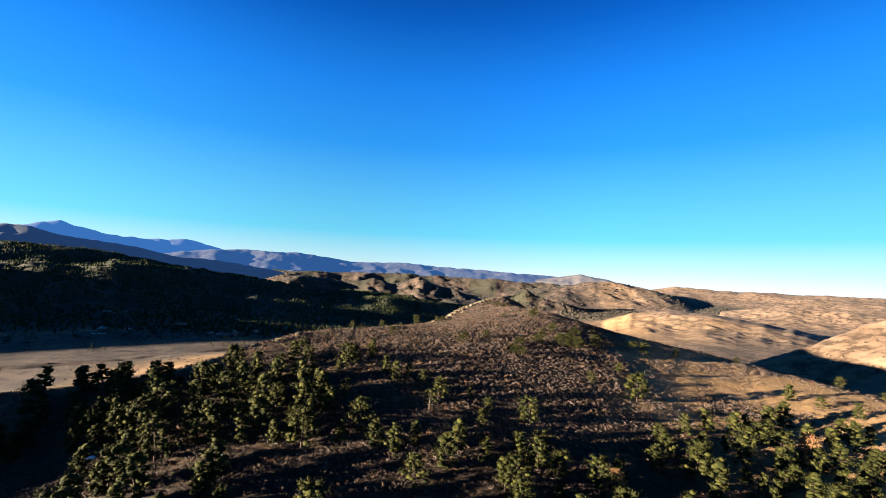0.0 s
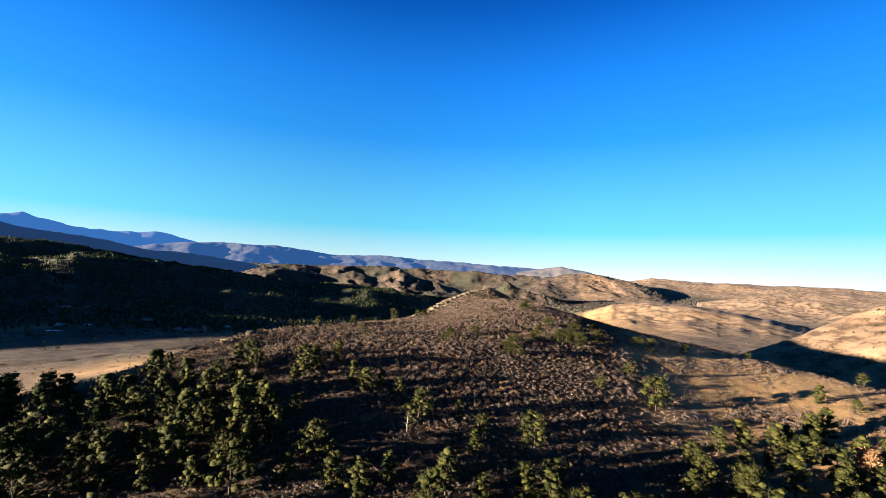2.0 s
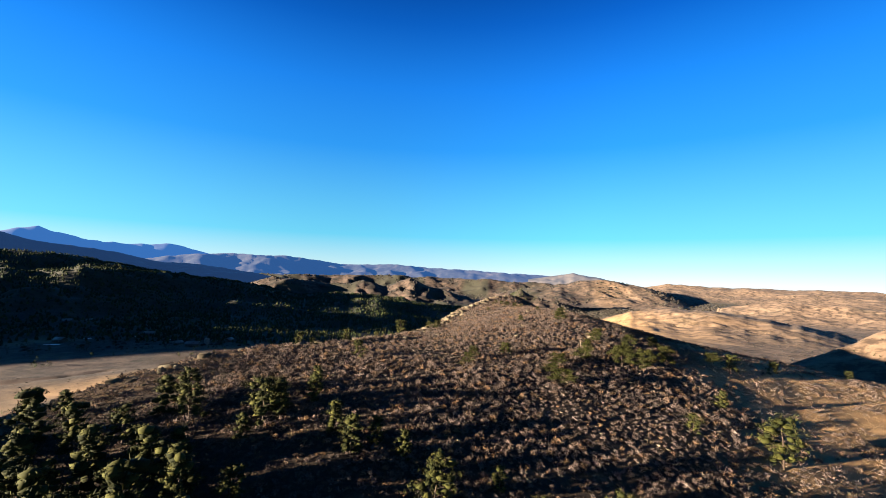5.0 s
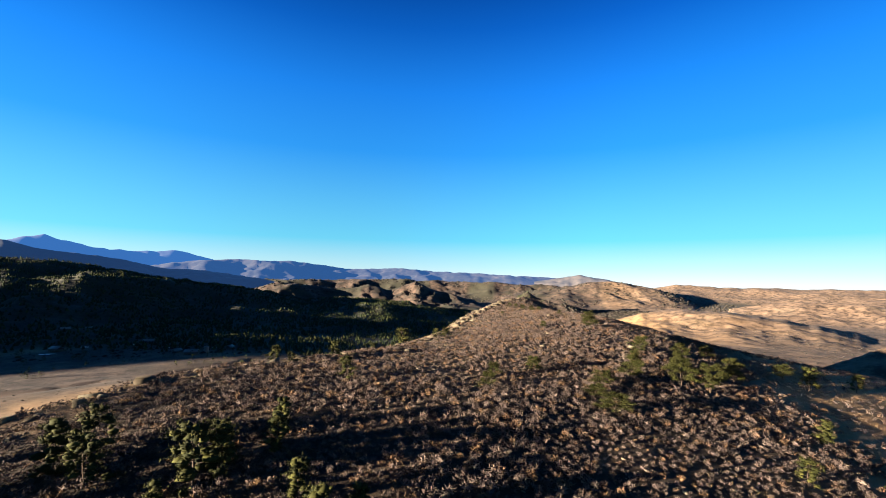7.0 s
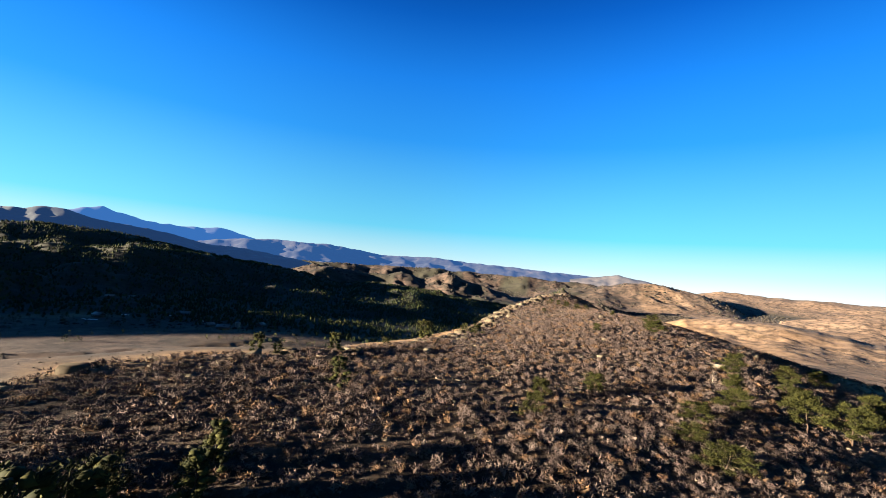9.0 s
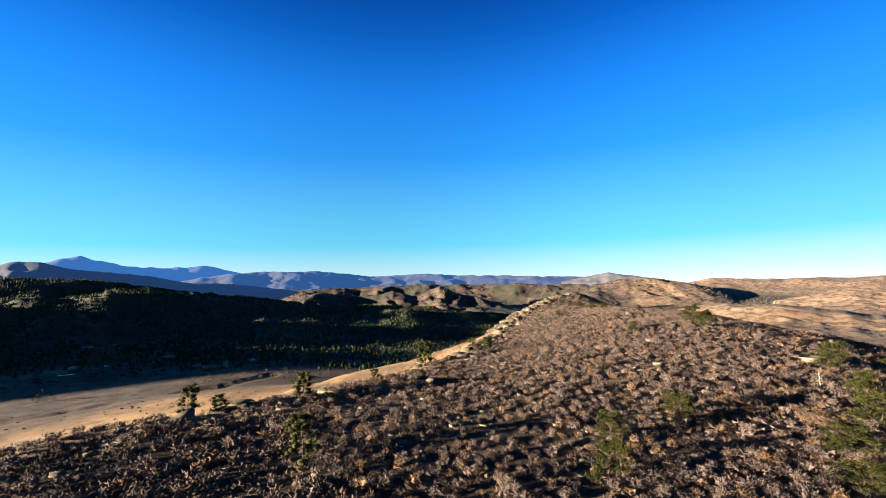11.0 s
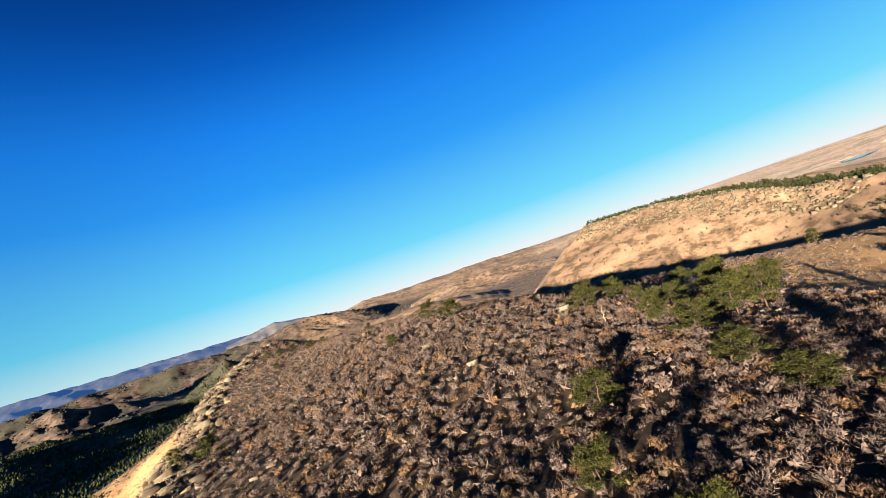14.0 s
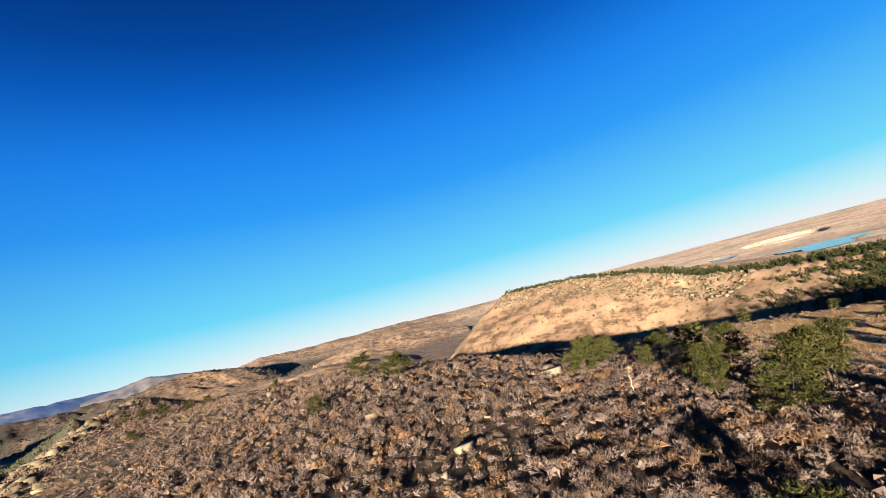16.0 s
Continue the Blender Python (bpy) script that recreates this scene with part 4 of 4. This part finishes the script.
def build_mesa_rocks():
    kinds = [stone(700 + k, 1, 0.45) for k in range(7)]
    pieces, places = [], []
    for (x0, y0, _), (x1, y1, _) in zip(MESA, MESA[1:5]):
        length = math.hypot(x1 - x0, y1 - y0)
        for _ in range(int(length * 11)):
            t, row = rng.uniform(), rng.integers(0, 5)
            off = -(1.5 + 6.5 * row + rng.normal(0, 2.2) + 5 * vnoise(np.array([t * length / 30]), np.array([row * 3.0]), 9)[0])
            if rng.uniform() < 0.16 * row:
                continue
            places.append((x0 + t * (x1 - x0) - (y1 - y0) / length * off, y0 + t * (y1 - y0) + (x1 - x0) / length * off, 0.5 + 1.9 * rng.uniform() ** 2.2))
    p = np.array(places)
    pick = rng.integers(0, 7, len(p))
    pieces = [stamp(t, on_ground(p[pick == k, 0], p[pick == k, 1], 0.1), p[pick == k, 2], tilt=0.2) for k, t in enumerate(kinds)]
    stuff("mesa_rocks", pieces, MAT_LEDGE, "pale broken rock below the flat hilltop's rim", "rocks")


def build_far_bushes():
    kinds = [ball(750 + k) for k in range(4)]
    pieces = []

    def add(x, y, lo, hi):
        pick = rng.integers(0, 4, len(x))
        for k, t in enumerate(kinds):
            q = pick == k
            pieces.append(stamp(t, on_ground(x[q], y[q], 0.2), rng.uniform(lo, hi, q.sum())))
    x, y = polar(15.5, 25, 1450, 2200, 1700)                       # the leafless trees of the far town
    add(x, y, 3, 8)
    for az0, az1, r0, r1, n, lo, hi in ((14, 48, 550, 1500, 2200, 0.6, 2.0), (17, 34, 2300, 3000, 900, 3, 8), (-30, 16, 1500, 3300, 6000, 2.5, 7), (-52, -8, 320, 640, 420, 0.4, 1.6), (22, 60, 1500, 3500, 2500, 1.5, 5), (-48, -20, 620, 760, 200, 1.5, 4)):
        x, y = polar(az0, az1, r0, r1, n)
        keep = rng.uniform(0, 1, n) < np.clip(0.4 + 2.2 * fbm(x, y, 140, 3, 69), 0, 1)
        add(x[keep], y[keep], lo, hi)
    stuff("far_bushes", pieces, MAT_GREYBUSH, "scattered grey bushes and leafless trees on distant slopes", "bushes")


MAT_NEEDLE_FAR = tint_material("sunlit_pines", [(0.0, (0.0056, 0.0084, 0.0028)), (0.6, (0.0126, 0.0154, 0.0056)), (1.0, (0.0238, 0.0252, 0.0084))], 0.7, 1.0, True, 0.3)

def slab_of(name, outline, thick, mat, label, category, kind=""):
    """A thin flat body over an outline of (x, y) that follows the ground."""
    o = np.array(outline)
    c = o.mean(0)
    rings = [c + (o - c) * s for s in (1.0, 0.94, 0.6, 0.25)]
    verts, faces = [], []
    for k, ring in enumerate(rings):
        z = ground_z(ring[:, 0], ring[:, 1]) + (-0.25 if k == 0 else thick)
        verts += [tuple(p) for p in np.stack([ring[:, 0], ring[:, 1], z], -1)]
    verts.append((c[0], c[1], float(ground_z([c[0]], [c[1]])[0]) + thick))
    n = len(o)
    for k in range(3):
        for i in range(n):
            a, b = k * n + i, k * n + (i + 1) % n
            faces += [(a, b, b + n), (a, b + n, a + n)]
    faces += [(3 * n + i, 3 * n + (i + 1) % n, 4 * n) for i in range(n)]
    return tagged(new(name, mesh_of(name, np.array(verts), np.array(faces), mat, True)), label, category, kind=kind)


def build_water():
    m, nt, b = material("lake_water", 0.12)
    b.inputs["Base Color"].default_value = (0.02, 0.07, 0.12, 1)
    b.inputs["Specular IOR Level"].default_value = 0.5
    bump(nt, b, tex(nt, 0.4, 4, 0.6, position(nt)), 0.15, 0.3)
    for k, (bearing, dist, wide, deep) in enumerate(LAKES):
        pts = [(OX, OY, -56.5)]
        for q in range(60):
            a = 6.283 * q / 60
            s = 1 + 0.22 * math.sin(3 * a + k) + 0.12 * math.sin(5 * a + 2 * k)
            az, r = math.radians(bearing + wide * s * math.cos(a)), dist + deep * s * math.sin(a)
            pts.append((OX + r * math.sin(az), OY + r * math.cos(az), -56.5))
        pts[0] = tuple(np.mean(pts[1:], 0))
        me = mesh_of("lake", np.array(pts), np.array([(0, 1 + q, 1 + (q + 1) % 60) for q in range(60)])[:, ::-1], m)
        tagged(new("water_%d" % (k + 1), me), "blue lake on the dry plain", "lake", kind="structure")


def build_snow():
    m, nt, b = material("old_snow", 0.6)
    nt.links.new(ramp(nt, tex(nt, 1.2, 5, 0.6, position(nt)), [(0.35, (0.55, 0.58, 0.62)), (0.6, (0.8, 0.82, 0.85))]), b.inputs["Base Color"])
    g = np.random.default_rng(5)
    valley = [(-40.2, 770, 9, 2.2, 0.3), (-37.6, 815, 7, 2.0, 0.1), (-33.5, 800, 6, 1.8, 0.5), (-30.4, 760, 8, 1.8, 0.2), (-26.0, 745, 5, 1.6, 0.4)]
    valley = [(OX + r * math.sin(radians(az)), OY + r * math.cos(radians(az)), w, d, t) for az, r, w, d, t in valley]
    for x, y, w, d, turn in (*valley, (-40, 84, 1.4, 0.4, -0.5), (-66, 86, 1.6, 0.5, 0.2), (205, 150, 14, 2.0, 1.2), (214, 176, 16, 1.8, 1.3)):
        out = []
        for q in range(22):
            a = 6.283 * q / 22
            s = g.uniform(0.6, 1.25)
            u, v = w * s * math.cos(a), d * s * math.sin(a)
            out.append((x + u * math.cos(turn) - v * math.sin(turn), y + u * math.sin(turn) + v * math.cos(turn)))
        slab_of("snow_patch", out, 0.10, m, "thin patch of old snow in the shade", "snow")


def box(w, d, h, z0=0.0):
    v = np.array([(sx * w / 2, sy * d / 2, z0 + sz * h) for sz in (0, 1) for sx, sy in ((-1, -1), (1, -1), (1, 1), (-1, 1))])
    f = np.array([(0, 3, 2), (0, 2, 1), (4, 5, 6), (4, 6, 7), (0, 1, 5), (0, 5, 4), (1, 2, 6), (1, 6, 5), (2, 3, 7), (2, 7, 6), (3, 0, 4), (3, 4, 7)])
    return v, f


def plain(name, colour, rough=0.8):
    m, nt, b = material(name, rough)
    nt.links.new(blend(nt, 0.3, colour, ramp(nt, tex(nt, 1.5, 5, 0.6, position(nt)), [(0.3, (0.4, 0.4, 0.4)), (0.7, (1.1, 1.1, 1.1))]), "MULTIPLY"), b.inputs["Base Color"])
    return m


def build_farm():
    wall, roof = plain("boarded_wall", (0.04, 0.033, 0.026)), plain("metal_roof", (0.08, 0.083, 0.09), 0.5)
    tin, dark = plain("tank_steel", (0.09, 0.085, 0.08), 0.45), plain("dark_opening", (0.03, 0.03, 0.035), 0.3)
    spots = ((-32.3, 815, 13, 9, 3.6, 20), (-39.6, 790, 15, 9, 3.8, -15), (-39.2, 930, 12, 8, 3.4, 40), (-37.5, 1010, 12, 8, 3.4, 70), (-28.2, 690, 16, 9, 3.8, 10), (-29.6, 712, 10, 7, 3.2, 60), (-24.5, 735, 11, 8, 3.4, 80))
    for az, r, w, d, h, turn in spots:
        x, y = OX + r * math.sin(radians(az)), OY + r * math.cos(radians(az))
        house = tagged(new("farm_house"), "small valley farm building with a pale metal roof", "house", "farm buildings")
        house.matrix_basis = pose(x, y, float(ground_z([x], [y])[0]) - 0.3, 0, 0, turn)
        v, f = box(w, d, h)
        ridge = np.array([(-w / 2, 0, h + d * 0.3), (w / 2, 0, h + d * 0.3)])
        v = np.concatenate([v, ridge])
        f = np.concatenate([f, [(4, 7, 8), (5, 9, 6)]])
        part("wall", v, f, wall, house)
        e = 0.5
        rv, rf = [], []
        for sgn in (-1, 1):
            i = len(rv)
            for zz in (0.03, 0.25):
                rv += [(-w / 2 - e, sgn * (d / 2 + e), h - 0.3 + zz), (w / 2 + e, sgn * (d / 2 + e), h - 0.3 + zz), (w / 2 + e, 0, h + d * 0.3 + zz), (-w / 2 - e, 0, h + d * 0.3 + zz)]
            rf += [tuple(i + k for k in q) for q in ((0, 1, 2), (0, 2, 3), (4, 5, 6), (4, 6, 7), (0, 1, 5), (0, 5, 4), (1, 2, 6), (1, 6, 5), (3, 0, 4), (3, 4, 7))]
        part("roof", rv, rf, roof, house)
        for k in range(3):
            v, f = box(1.2, 0.1, 1.3, 1.2)
            part("window", v + [(-w / 2 + w * (k + 0.7) / 3.4), -d / 2 - 0.03, 0], f, dark, house)
    az, r = -26.8, 700
    x, y = OX + r * math.sin(radians(az)), OY + r * math.cos(radians(az))
    tank = tagged(new("storage_tank"), "tall pale steel storage tank beside the farm", "tank")
    tank.matrix_basis = pose(x, y, float(ground_z([x], [y])[0]) - 0.3)
    v, f = tube([(0, 0, 0), (0, 0, 4), (0, 0, 8.2)], [3.2, 3.2, 3.2], 24)
    part("shell", v, f, tin, tank, smooth_faces=True)
    v, f = tube([(0, 0, 8.15), (0, 0, 8.6), (0, 0, 9.4)], [3.4, 2.6, 0.05], 24)
    part("lid", v, f, roof, tank)


build_water()
build_snow()
build_farm()
build_shade_wood()
build_far_wood()
build_mesa_trees()
build_mesa_rocks()
build_far_bushes()
build_stones()
build_rim()
build_boulders()
build_tufts()
build_shrubs()
build_pines()
